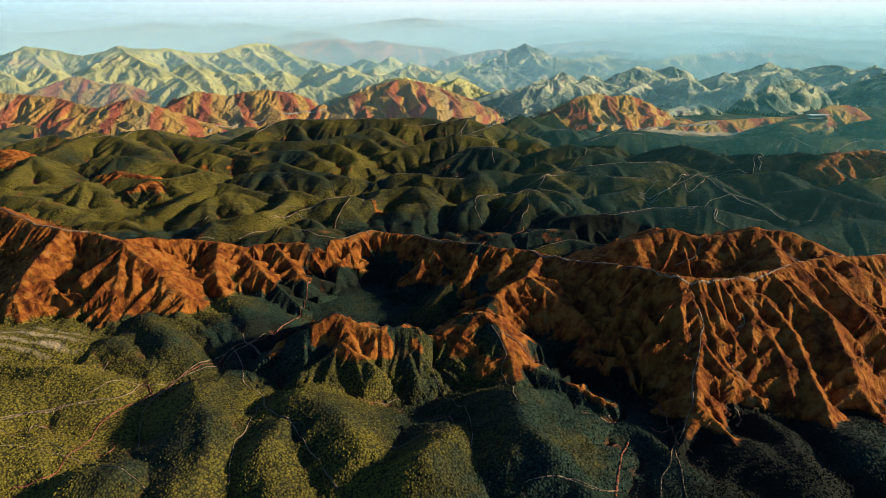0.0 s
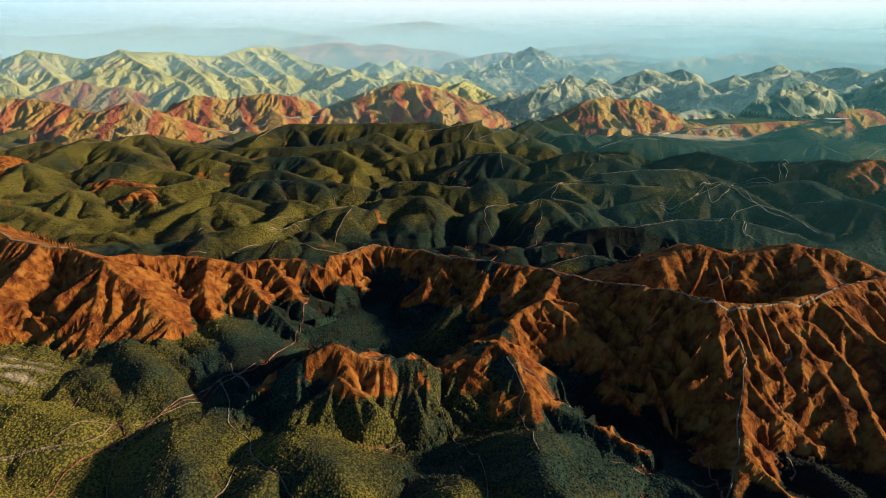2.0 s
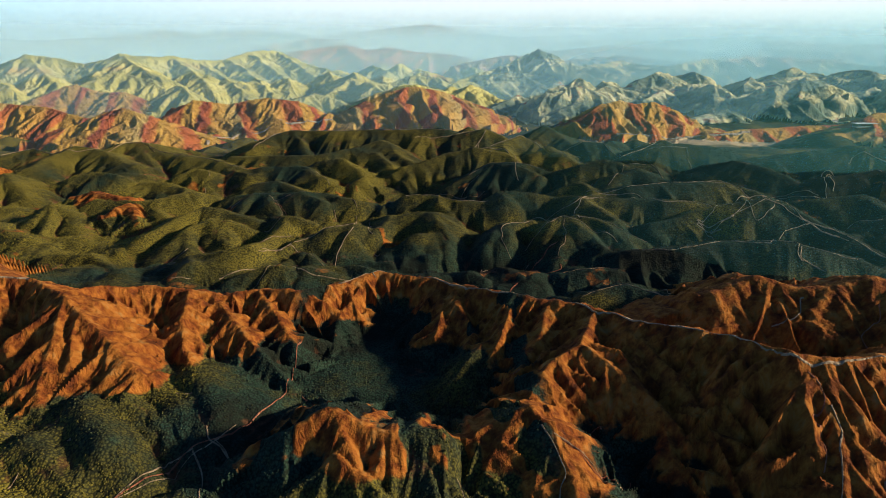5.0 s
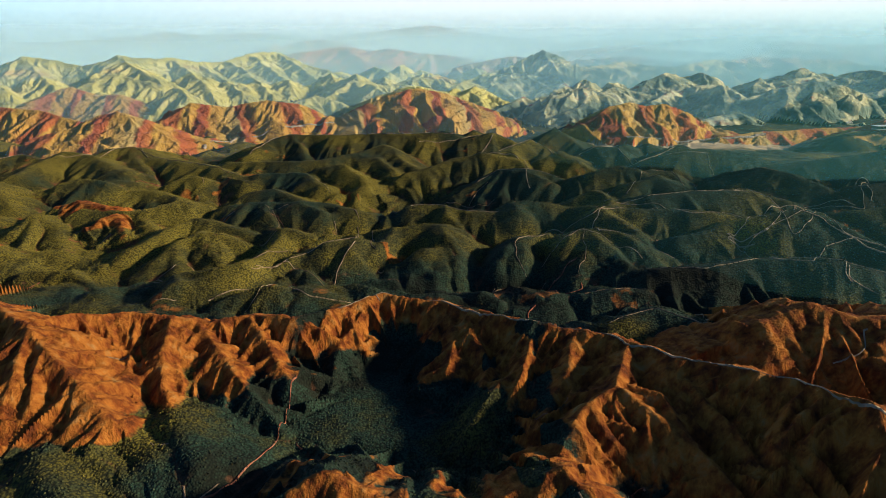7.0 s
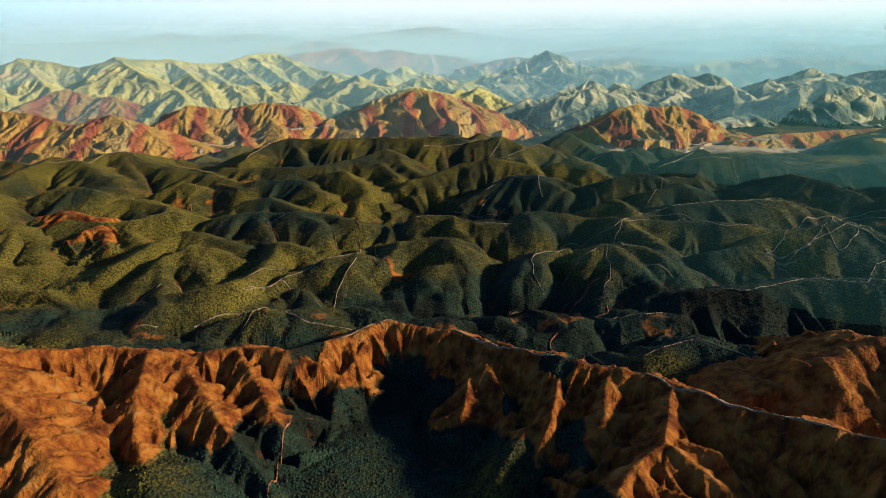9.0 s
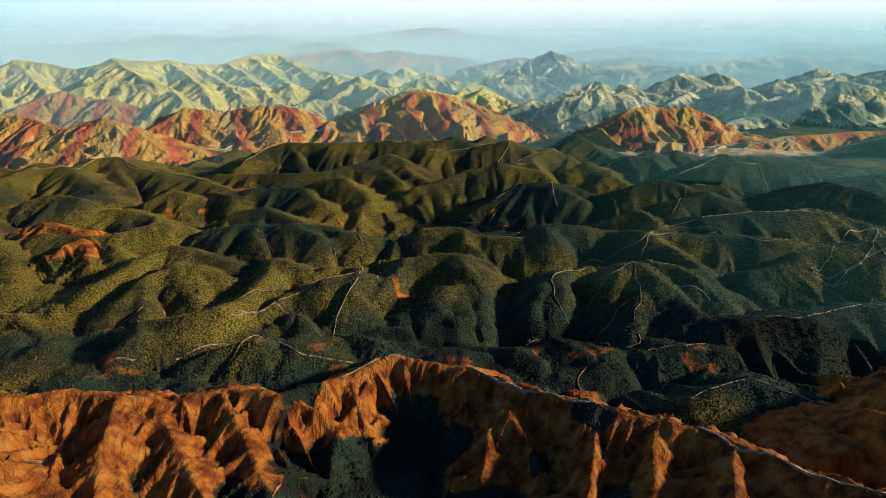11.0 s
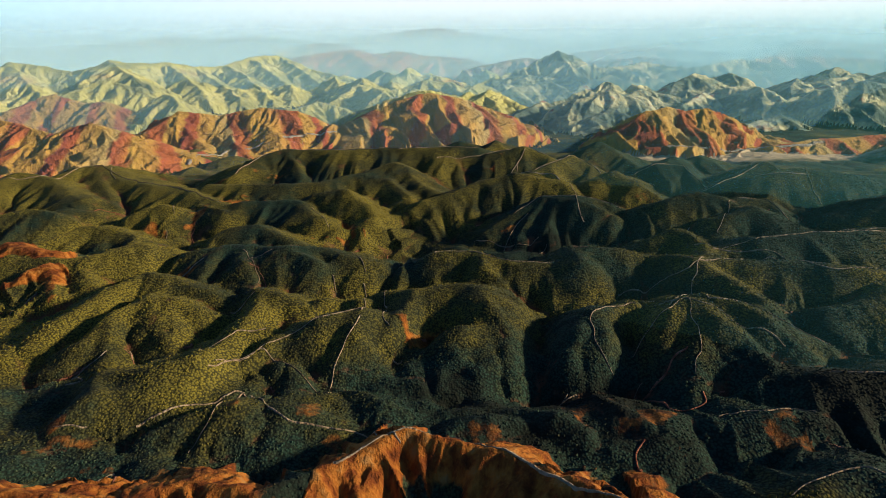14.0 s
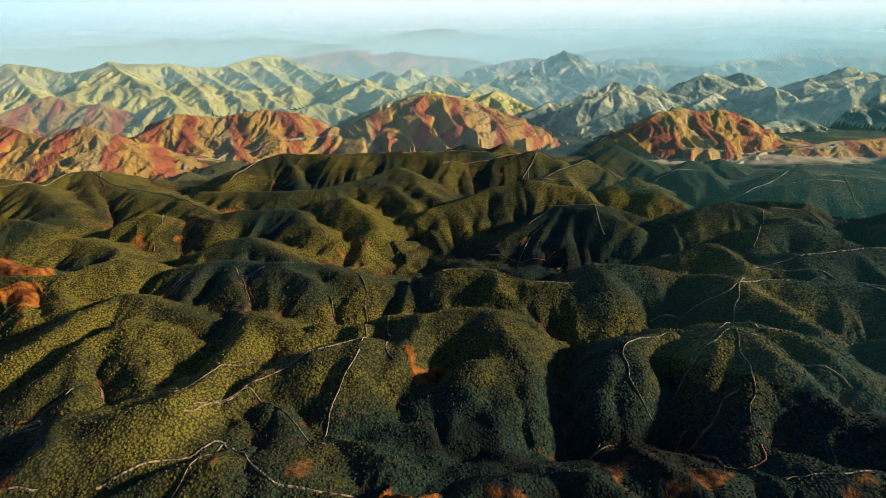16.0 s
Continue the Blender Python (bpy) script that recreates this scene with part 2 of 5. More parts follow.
# mounds before the ridge
hill("sandy_mound", [(-159.8, 171.7, 76.0), (-143.5, 175.6, 76.0), (-130.3, 175.3, 74.0), (-119.0, 174.8, 71.0)], 0.35, 6, 0.5)
hill("green_hill", [(-140.4, 141.9, 74.0), (-122.8, 149.2, 73.0), (-108.0, 149.3, 71.0)], 0.3, 12, 0.3)
hill("green_hill", [(-112.8, 194.9, 74.0), (-98.4, 179.2, 73.0), (-85.4, 163.7, 70.0)], 0.4, 5, 0.2)
hill("green_hill", [(-97.9, 204.8, 74.0), (-83.5, 192.2, 73.0), (-73.3, 182.6, 70.0)], 0.4, 5, 0.2)
hill("green_hill", [(-82.5, 205.3, 75.0), (-71.6, 194.5, 73.0), (-64.4, 186.9, 70.0)], 0.4, 4, 0.2)
hill("green_hill", [(-113.9, 175.3, 74.0), (-102.7, 165.6, 71.0)], 0.4, 4, 0.2)
hill("green_hill", [(-68.1, 146.2, 74.0), (-66.6, 126.5, 74.0), (-63.3, 107.1, 73.0), (-57.8, 89.3, 72.0)], 0.42, 6, 0.3)
hill("green_hill", [(-49.0, 134.1, 72.0), (-41.8, 113.9, 72.0), (-35.2, 94.5, 71.0)], 0.42, 6, 0.3)
hill("green_hill", [(-39.5, 144.7, 74.0), (-28.1, 131.3, 74.0), (-19.2, 120.1, 72.0), (-12.8, 111.6, 69.0)], 0.45, 6, 0.3)
hill("green_hill", [(-0.6, 124.6, 74.0), (-1.9, 111.6, 74.0), (-2.8, 92.1, 72.0)], 0.45, 6, 0.3)
hill("green_hill", [(20.1, 138.9, 76.0), (24.4, 125.2, 75.0), (31.2, 114.7, 73.0), (35.1, 102.3, 71.0)], 0.4, 5, 0.25)
hill("green_hill", [(-88.9, 110.1, 72.0), (-79.8, 110.8, 73.0), (-67.8, 107.5, 71.0)], 0.4, 8, 0.25)
hill("green_hill", [(-120.6, 113.6, 74.0), (-108.2, 118.9, 73.0), (-100.3, 121.3, 71.0)], 0.4, 9, 0.25)
hill("green_hill", [(79.2, 122.3, 72.0), (86.3, 112.0, 72.0), (87.8, 97.5, 71.0)], 0.45, 8, 0.25)
hill("green_hill", [(105.4, 129.1, 72.0), (108.8, 117.6, 74.0), (114.9, 107.8, 74.0)], 0.45, 9, 0.25)
hill("green_hill", [(44.4, 103.4, 70.0), (55.6, 109.4, 71.0), (64.6, 105.8, 71.0)], 0.4, 8, 0.25)
hill("green_hill", [(11.3, 92.1, 72.0), (15.6, 80.3, 72.0)], 0.4, 8, 0.25)
# green hills between the ridge and the road
hill("green_hill", [(-99.0, 305.6, 79.2), (-109.7, 299.0, 78.6), (-121.2, 294.2, 77.1), (-123.9, 283.0, 73.7)], 0.5, 9, 0.25)
hill("green_hill", [(-146.1, 328.0, 74.2), (-143.6, 344.3, 77.8), (-137.1, 354.1, 79.3), (-126.6, 351.7, 79.6), (-112.0, 344.7, 75.9)], 0.55, 7, 0.25)
spur([(-127.4, 350.2, 79.5), (-119.9, 335.8, 75.4), (-118.1, 328.4, 70.2)], 0.6, 5, 0.25)
hill("green_hill", [(-167.0, 340.3, 74.9), (-160.5, 359.1, 78.7), (-149.4, 373.8, 81.5), (-138.1, 371.2, 80.8), (-115.0, 361.8, 76.3)], 0.55, 6, 0.25)
hill("green_hill", [(-87.2, 332.1, 77.4), (-94.1, 328.9, 77.1), (-99.4, 319.4, 75.6), (-102.2, 313.3, 75.3)], 0.6, 6, 0.25)
hill("green_hill", [(-100.2, 361.4, 79.8), (-88.9, 355.6, 80.1), (-82.0, 351.8, 78.2)], 0.6, 6, 0.25)
spur([(-99.1, 360.1, 79.8), (-99.0, 348.5, 75.5), (-99.0, 344.5, 72.4)], 0.6, 5, 0.25)
hill("green_hill", [(-55.6, 336.6, 81.7), (-65.5, 332.0, 81.2), (-77.3, 326.3, 78.6), (-87.5, 314.6, 75.9), (-94.5, 308.9, 71.5)], 0.55, 7, 0.25)
spur([(-95.3, 305.5, 73.3), (-82.3, 318.0, 76.2), (-59.8, 300.1, 73.4)], 0.6, 5, 0.25)
hill("green_hill", [(-60.2, 354.1, 79.0), (-70.8, 354.9, 78.7), (-79.5, 347.2, 76.1), (-85.2, 336.4, 72.6)], 0.55, 5, 0.25)
hill("green_hill", [(-96.8, 396.6, 85.0), (-85.1, 384.8, 81.1), (-77.4, 377.5, 76.1)], 0.55, 8, 0.25)
hill("green_hill", [(-131.2, 410.5, 81.2), (-130.7, 393.7, 77.7), (-130.5, 384.5, 74.5)], 0.55, 7, 0.25)
hill("green_hill", [(-143.3, 411.7, 78.8), (-130.2, 410.4, 81.3), (-116.8, 406.4, 80.6), (-95.9, 396.5, 85.0), (-81.8, 398.9, 82.6), (-64.1, 388.1, 81.9)], 0.5, 6, 0.25)
hill("green_hill", [(-229.1, 406.8, 77.7), (-201.3, 399.2, 78.4), (-185.9, 401.2, 79.0), (-171.3, 412.3, 80.9), (-164.2, 419.0, 77.3)], 0.55, 7, 0.25)
hill("green_hill", [(-233.9, 432.5, 76.3), (-223.4, 447.6, 79.1), (-208.5, 445.8, 79.6), (-185.9, 432.4, 76.0)], 0.55, 6, 0.25)
hill("red_hill", [(-210.1, 385.7, 76.7), (-204.4, 393.8, 78.2), (-185.6, 372.6, 73.2)], 0.7, 3, 0.9)
hill("green_hill", [(-138.4, 436.8, 80.8), (-122.8, 436.7, 82.3), (-105.4, 423.5, 79.5)], 0.55, 6, 0.25)
hill("green_hill", [(-212.2, 482.5, 77.5), (-200.9, 489.0, 80.1), (-189.6, 485.3, 79.4)], 0.55, 7, 0.25)
hill("green_hill", [(-159.7, 489.4, 79.6), (-146.7, 489.4, 82.0), (-117.0, 484.9, 83.0), (-93.5, 455.7, 78.9)], 0.55, 6, 0.25)
hill("green_hill", [(-110.7, 497.2, 83.5), (-92.3, 498.6, 86.2), (-70.2, 467.0, 80.1)], 0.55, 6, 0.25)
hill("green_hill", [(-359.0, 554.0, 79.6), (-320.0, 558.2, 79.7), (-313.2, 597.2, 83.9), (-300.2, 598.4, 84.0), (-260.2, 563.1, 80.3), (-207.5, 531.7, 80.2), (-162.1, 496.3, 77.7)], 0.4, 12, 0.25)
spur([(-300.2, 598.4, 84.0), (-267.6, 549.8, 77.6), (-251.0, 518.7, 74.3)], 0.4, 9, 0.25)
hill("green_hill", [(-286.3, 497.0, 73.4), (-263.3, 493.9, 76.1), (-248.5, 496.0, 74.7)], 0.4, 6, 0.25)
hill("green_hill", [(-193.8, 540.3, 80.9), (-154.8, 529.6, 83.0), (-114.8, 527.9, 84.3), (-89.6, 545.4, 87.7), (-68.8, 555.3, 91.8), (-57.2, 546.7, 88.9), (-41.6, 515.7, 81.5)], 0.5, 7, 0.25)
hill("green_hill", [(-182.2, 564.1, 83.0), (-173.4, 595.8, 90.3), (-160.7, 609.5, 93.2), (-97.5, 596.0, 95.0), (-38.9, 589.5, 96.8), (-8.9, 587.1, 96.8)], 0.5, 7, 0.35)
spur([(-158.2, 606.8, 93.2), (-143.4, 581.4, 86.9), (-133.9, 559.2, 81.6)], 0.6, 5, 0.25)
spur([(-97.7, 597.0, 94.0), (-106.9, 578.1, 87.1), (-109.2, 558.5, 81.4)], 0.6, 5, 0.25)
hill("green_hill", [(-33.0, 387.0, 84.0), (-17.7, 386.6, 84.5), (-0.3, 376.8, 83.8), (15.5, 375.3, 84.3), (29.6, 382.3, 88.0), (41.1, 382.4, 87.4), (54.7, 378.9, 84.8)], 0.55, 7, 0.25)
spur([(29.6, 382.3, 88.0), (31.8, 375.6, 81.9)], 0.6, 4, 0.25)
spur([(54.1, 377.6, 85.7), (63.5, 370.3, 86.8), (69.7, 364.1, 86.9), (78.2, 357.3, 85.0), (85.8, 344.4, 79.8)], 0.55, 5, 0.25)
hill("green_hill", [(-48.2, 360.0, 78.6), (-36.4, 354.7, 81.9), (-23.6, 354.9, 83.3), (-13.2, 352.5, 83.6), (-5.8, 341.7, 80.5), (-6.7, 331.1, 77.2), (-0.0, 321.5, 71.1)], 0.55, 7, 0.25)
spur([(-50.4, 362.1, 77.6), (-48.7, 343.0, 75.1), (-45.4, 330.5, 70.8)], 0.6, 5, 0.25)
hill("green_hill", [(-34.8, 319.6, 75.9), (-23.7, 324.1, 78.4), (-15.2, 328.0, 78.8), (-11.8, 317.3, 75.6), (-14.8, 307.3, 70.2)], 0.6, 7, 0.25)
hill("green_hill", [(35.7, 338.2, 83.9), (20.0, 332.0, 83.2), (19.3, 318.9, 78.7), (22.5, 310.5, 72.6)], 0.65, 5, 0.25)
spur([(41.6, 336.3, 83.0), (49.9, 332.2, 87.2), (56.0, 329.2, 86.3), (64.7, 321.3, 81.4), (72.9, 314.1, 76.5)], 0.65, 5, 0.25)
hill("green_hill", [(51.1, 333.4, 86.3), (48.6, 317.9, 78.7), (43.2, 302.6, 71.1)], 0.6, 9, 0.25)
spur([(51.1, 333.4, 86.3), (38.1, 325.4, 77.6), (29.9, 317.5, 72.1)], 0.65, 5, 0.25)
spur([(58.1, 336.2, 86.6), (70.2, 332.5, 84.9), (77.4, 323.4, 82.9), (88.1, 317.3, 79.1)], 0.55, 5, 0.25)
hill("green_hill", [(72.3, 365.3, 88.0), (90.9, 362.6, 88.6), (107.5, 356.2, 89.9), (133.3, 349.2, 88.6)], 0.45, 10, 0.25)
hill("green_hill", [(78.5, 381.7, 85.7), (98.1, 384.8, 90.5), (126.9, 385.7, 92.5), (152.8, 385.4, 92.4)], 0.45, 9, 0.25)
spur([(133.9, 391.4, 89.9), (153.0, 391.7, 92.6), (168.8, 381.7, 88.9)], 0.5, 6, 0.25)
hill("green_hill", [(67.5, 447.9, 87.3), (81.8, 444.2, 91.7), (98.4, 445.8, 94.3), (108.1, 442.2, 93.5), (106.4, 428.2, 86.1)], 0.55, 7, 0.25)
spur([(116.7, 444.3, 92.9), (128.4, 440.5, 92.2), (129.7, 421.4, 86.7)], 0.6, 5, 0.25)
hill("green_hill", [(60.1, 399.7, 84.6), (70.9, 400.4, 88.0), (78.3, 388.7, 83.9)], 0.55, 5, 0.25)
hill("green_hill", [(6.4, 454.1, 83.3), (21.1, 464.8, 89.2), (38.0, 460.6, 90.6), (48.4, 458.0, 88.9), (60.7, 450.9, 85.2)], 0.6, 5, 0.25)
spur([(38.0, 460.6, 90.6), (39.5, 448.3, 83.3)], 0.6, 4, 0.25)
spur([(20.8, 462.8, 89.1), (13.7, 447.5, 82.4)], 0.6, 4, 0.25)
hill("green_hill", [(-40.3, 485.3, 82.7), (-10.9, 504.0, 89.2), (12.0, 505.9, 93.1), (36.0, 498.0, 90.7), (51.9, 473.8, 83.5)], 0.55, 8, 0.25)
hill("green_hill", [(55.7, 497.3, 89.4), (71.3, 502.2, 95.1), (79.4, 490.3, 91.0), (87.1, 476.5, 84.8)], 0.6, 6, 0.25)
hill("green_hill", [(26.5, 531.0, 90.4), (51.4, 547.4, 96.7), (62.4, 540.5, 92.9), (68.2, 527.9, 87.7)], 0.6, 6, 0.25)
hill("green_hill", [(86.1, 516.2, 90.0), (99.8, 520.4, 95.6), (113.7, 516.1, 95.0), (118.5, 486.4, 86.2)], 0.6, 6, 0.25)
hill("green_hill", [(110.8, 473.2, 89.6), (141.0, 490.0, 96.1), (154.0, 498.1, 99.8), (160.8, 479.1, 93.5), (154.8, 440.3, 85.1)], 0.55, 7, 0.25)
spur([(157.5, 472.9, 93.2), (173.5, 472.3, 97.7), (185.8, 460.5, 93.8)], 0.55, 6, 0.25)
hill("green_hill", [(63.8, 562.6, 94.6), (76.5, 574.7, 101.4), (89.6, 563.8, 95.5), (96.1, 548.1, 90.3)], 0.6, 5, 0.25)
hill("green_hill", [(-38.5, 573.9, 89.4), (-7.8, 575.7, 92.5), (22.8, 577.8, 98.6), (39.5, 565.9, 92.9)], 0.6, 6, 0.25)
hill("green_hill", [(-99.4, 279.9, 74.4), (-87.2, 285.7, 77.0), (-80.1, 286.0, 78.3), (-74.5, 284.4, 76.4), (-67.2, 280.3, 73.6)], 0.6, 4, 0.25)
hill("green_hill", [(-61.4, 306.7, 72.6), (-52.9, 300.5, 74.7), (-43.7, 292.9, 74.8), (-37.2, 291.7, 72.9)], 0.6, 3, 0.4)
hill("green_hill", [(-23.2, 286.6, 74.3), (-15.2, 287.6, 75.6), (-7.4, 286.2, 73.8)], 0.6, 4, 0.3)
spur([(-4.0, 292.4, 74.1), (1.0, 286.7, 76.1), (7.1, 281.9, 74.2)], 0.6, 4, 0.3)
hill("green_hill", [(15.8, 299.9, 73.1), (19.7, 288.7, 75.8), (24.1, 281.2, 74.8)], 0.6, 4, 0.3)
hill("green_hill", [(42.2, 285.7, 75.5), (51.5, 286.4, 77.9), (65.0, 284.3, 78.3)], 0.5, 7, 0.3)
hill("green_hill", [(-70.8, 291.0, 71.8), (-61.7, 291.3, 73.1), (-53.1, 286.9, 72.3)], 0.6, 3, 0.4)
hill("green_hill", [(-250.9, 375.4, 73.0), (-251.1, 396.9, 77.6), (-233.8, 385.8, 73.9), (-209.0, 355.5, 68.9)], 0.55, 6, 0.25)
spur([(-250.1, 395.2, 77.6), (-238.5, 370.7, 72.3), (-234.4, 352.4, 67.9)], 0.6, 5, 0.25)
hill("red_hill", [(-255.4, 418.0, 76.1), (-241.2, 419.2, 79.6), (-218.9, 410.0, 79.1), (-195.3, 379.1, 72.0)], 0.65, 4, 0.9)
hill("green_hill", [(-324.9, 426.9, 72.8), (-337.6, 473.5, 80.2), (-296.4, 438.9, 72.3)], 0.55, 6, 0.25)
hill("red_hill", [(-423.3, 512.5, 80.4), (-385.7, 502.7, 82.1), (-369.3, 489.0, 79.7), (-339.7, 457.6, 72.7)], 0.65, 4, 0.9)
hill("green_hill", [(-345.5, 507.6, 78.2), (-341.5, 565.2, 86.0), (-304.3, 549.7, 83.5), (-262.4, 510.9, 78.6)], 0.45, 9, 0.25)
hill("green_hill", [(-295.6, 484.6, 75.7), (-284.3, 486.8, 78.2), (-258.8, 483.2, 76.9)], 0.5, 6, 0.25)
hill("green_hill", [(-298.0, 377.7, 72.4), (-268.2, 367.5, 73.1), (-236.6, 345.9, 71.6)], 0.45, 7, 0.25)
hill("green_hill", [(-401.7, 553.8, 79.6), (-385.8, 572.1, 82.2), (-356.4, 559.0, 78.8)], 0.5, 7, 0.25)
hill("green_hill", [(-366.6, 392.0, 74.8), (-343.0, 407.2, 75.2), (-307.1, 395.5, 71.9)], 0.5, 8, 0.25)
hill("green_hill", [(-210.4, 324.0, 68.9), (-185.5, 324.6, 70.7), (-165.0, 306.8, 68.9)], 0.6, 4, 0.25)
hill("green_hill", [(-152.4, 305.6, 69.3), (-127.4, 307.8, 73.3), (-107.9, 316.6, 75.2), (-103.0, 322.3, 75.6)], 0.6, 6, 0.25)
hill("green_hill", [(-215.6, 395.8, 73.8), (-193.5, 400.6, 76.7), (-170.2, 372.6, 73.7)], 0.55, 5, 0.25)
hill("green_hill", [(73.9, 295.0, 82.9), (93.8, 291.7, 84.5), (113.0, 296.2, 86.3), (137.7, 287.0, 88.9), (160.3, 277.9, 84.4)], 0.5, 7, 0.25)
hill("green_hill", [(44.2, 256.3, 77.7), (61.1, 261.4, 80.5), (74.7, 251.0, 79.6)], 0.5, 8, 0.25)
hill("green_hill", [(96.6, 329.8, 84.8), (120.0, 337.1, 89.8), (152.5, 335.8, 95.9), (167.4, 308.7, 88.6), (177.7, 282.0, 83.2)], 0.5, 6, 0.25)
spur([(152.5, 335.8, 95.9), (133.7, 327.7, 87.0), (118.6, 320.2, 82.3)], 0.5, 5, 0.25)
hill("green_hill", [(176.1, 343.0, 93.0), (197.9, 337.6, 97.6), (204.8, 302.1, 89.7), (214.1, 277.0, 85.3)], 0.5, 7, 0.25)
hill("green_hill", [(208.2, 378.3, 97.1), (234.8, 377.4, 101.0), (241.7, 362.8, 100.8), (242.7, 340.2, 92.2)], 0.5, 7, 0.25)
hill("red_hill", [(229.9, 354.0, 96.2), (243.6, 361.2, 101.9), (254.1, 364.8, 103.3), (274.2, 366.9, 105.1), (280.4, 349.0, 102.8)], 0.65, 3, 0.9)
hill("green_hill", [(188.8, 433.7, 97.1), (222.6, 425.4, 103.1), (244.1, 421.7, 107.7), (257.0, 410.3, 107.8), (286.1, 393.4, 107.3), (319.6, 383.0, 107.5)], 0.45, 8, 0.25)
hill("green_hill", [(160.3, 429.7, 94.0), (175.2, 421.8, 98.3), (186.6, 406.9, 97.2), (196.6, 373.6, 90.6)], 0.5, 6, 0.25)
hill("green_hill", [(188.5, 317.4, 89.6), (207.3, 307.7, 94.0), (226.8, 285.4, 90.0)], 0.5, 7, 0.25)
hill("green_hill", [(162.0, 263.1, 81.1), (196.9, 277.3, 86.7), (222.2, 266.0, 87.3)], 0.45, 9, 0.25)
hill("green_hill", [(243.9, 323.3, 94.7), (276.2, 333.3, 99.2), (280.7, 307.0, 98.5)], 0.5, 8, 0.25)
hill("green_hill", [(97.2, 418.2, 89.4), (114.9, 424.5, 93.3), (131.4, 408.1, 87.3)], 0.5, 6, 0.25)
hill("green_hill", [(134.4, 467.5, 98.2), (156.4, 466.5, 102.0), (185.0, 457.8, 99.7)], 0.5, 7, 0.25)
# banded hills beyond the road
hill("banded_hill", [(-196, 870, 58), (-161, 895, 80), (-123, 915, 97), (-92, 928, 108), (-60, 935, 114), (-20, 945, 106), (22, 950, 92), (56, 955, 72), (82, 960, 51)], 0.62, 1, 0.8)
spur([(-139, 910, 84), (-124, 880, 70), (-118, 860, 57)], 0.7, 2, 0.8)
spur([(-92, 928, 107), (-62, 895, 83), (-42, 865, 62)], 0.7, 2, 0.8)
spur([(-20, 945, 105), (-11, 905, 82), (4, 870, 59)], 0.7, 2, 0.8)
spur([(30, 950, 87), (43, 915, 69), (52, 890, 54)], 0.7, 2, 0.8)
hill("banded_hill", [(132, 815, 61), (162, 830, 78), (194, 850, 95), (217, 855, 99), (240, 855, 94), (269, 860, 97), (298, 860, 83), (331, 860, 61)], 0.7, 1, 0.8)
spur([(202, 850, 96), (185, 820, 79), (188, 800, 64)], 0.68, 2, 0.8)
spur([(271, 860, 96), (269, 830, 80), (267, 810, 65)], 0.68, 2, 0.8)
hill("banded_hill", [(-457, 690, 80), (-421, 705, 89), (-400, 715, 100), (-379, 718, 105), (-351, 715, 97), (-305, 690, 76)], 0.62, 2, 0.8)
spur([(-379, 718, 105), (-361, 690, 88), (-346, 668, 72)], 0.68, 2, 0.8)
hill("banded_hill", [(-626, 800, 106), (-570, 800, 102), (-525, 795, 100), (-482, 780, 92), (-443, 770, 85)], 0.7, 2, 0.8)
hill("banded_hill", [(-387, 830, 81), (-365, 880, 100), (-324, 890, 93), (-271, 900, 101), (-224, 900, 95), (-195, 890, 78)], 0.62, 2, 0.8)
spur([(-366, 880, 98), (-336, 840, 79), (-308, 800, 66)], 0.68, 2, 0.8)
spur([(-271, 900, 99), (-253, 860, 84), (-227, 820, 72)], 0.68, 2, 0.8)
spur([(-316, 890, 91), (-288, 840, 75), (-262, 790, 66)], 0.68, 2, 0.8)
hill("banded_hill", [(-683, 980, 86), (-673, 1050, 102), (-651, 1070, 113), (-605, 1060, 97), (-561, 1050, 99), (-499, 1020, 74)], 0.7, 4, 0.8)
hill("banded_hill", [(-244, 700, 63), (-236, 715, 67), (-218, 715, 64)], 0.7, 2, 0.8)
hill("banded_hill", [(316, 800, 62), (368, 810, 66), (442, 830, 67), (547, 840, 70), (650, 850, 68)], 0.5, 3, 0.6)
hill("green_hill", [(423, 730, 73), (462, 745, 80), (503, 755, 88), (524, 765, 89), (578, 772, 88), (668, 780, 87)], 0.45, 5, 0.3)
hill("banded_hill", [(470, 742, 87), (490, 752, 93), (518, 758, 92)], 0.6, 3, 0.4)
# pale yellow range and the hills behind
hill("pale_hill", [(-1159, 1350, 137), (-997, 1380, 141), (-950, 1390, 156), (-884, 1400, 148), (-823, 1400, 136), (-751, 1409, 160), (-723, 1480, 149), (-702, 1550, 152), (-664, 1620, 137), (-621, 1700, 141), (-608, 1850, 158), (-565, 1990, 164), (-487, 1950, 132), (-407, 1900, 113), (-306, 1800, 87)], 0.65, 4, 0.6)
spur([(-951, 1390, 154), (-854, 1300, 120), (-784, 1230, 96)], 0.7, 3, 0.6)
spur([(-751, 1409, 159), (-673, 1330, 134), (-571, 1230, 105)], 0.7, 3, 0.6)
spur([(-836, 1400, 136), (-756, 1320, 113), (-685, 1230, 90)], 0.7, 3, 0.6)
spur([(-702, 1550, 151), (-595, 1420, 119), (-513, 1300, 90)], 0.7, 3, 0.6)
spur([(-664, 1620, 137), (-564, 1500, 109), (-450, 1320, 82)], 0.7, 3, 0.6)
spur([(-621, 1700, 141), (-512, 1550, 114), (-427, 1400, 89)], 0.7, 3, 0.6)
spur([(-609, 1850, 157), (-515, 1700, 130), (-377, 1450, 92)], 0.7, 3, 0.6)
spur([(-566, 1990, 162), (-422, 1750, 113), (-322, 1500, 89)], 0.7, 3, 0.6)
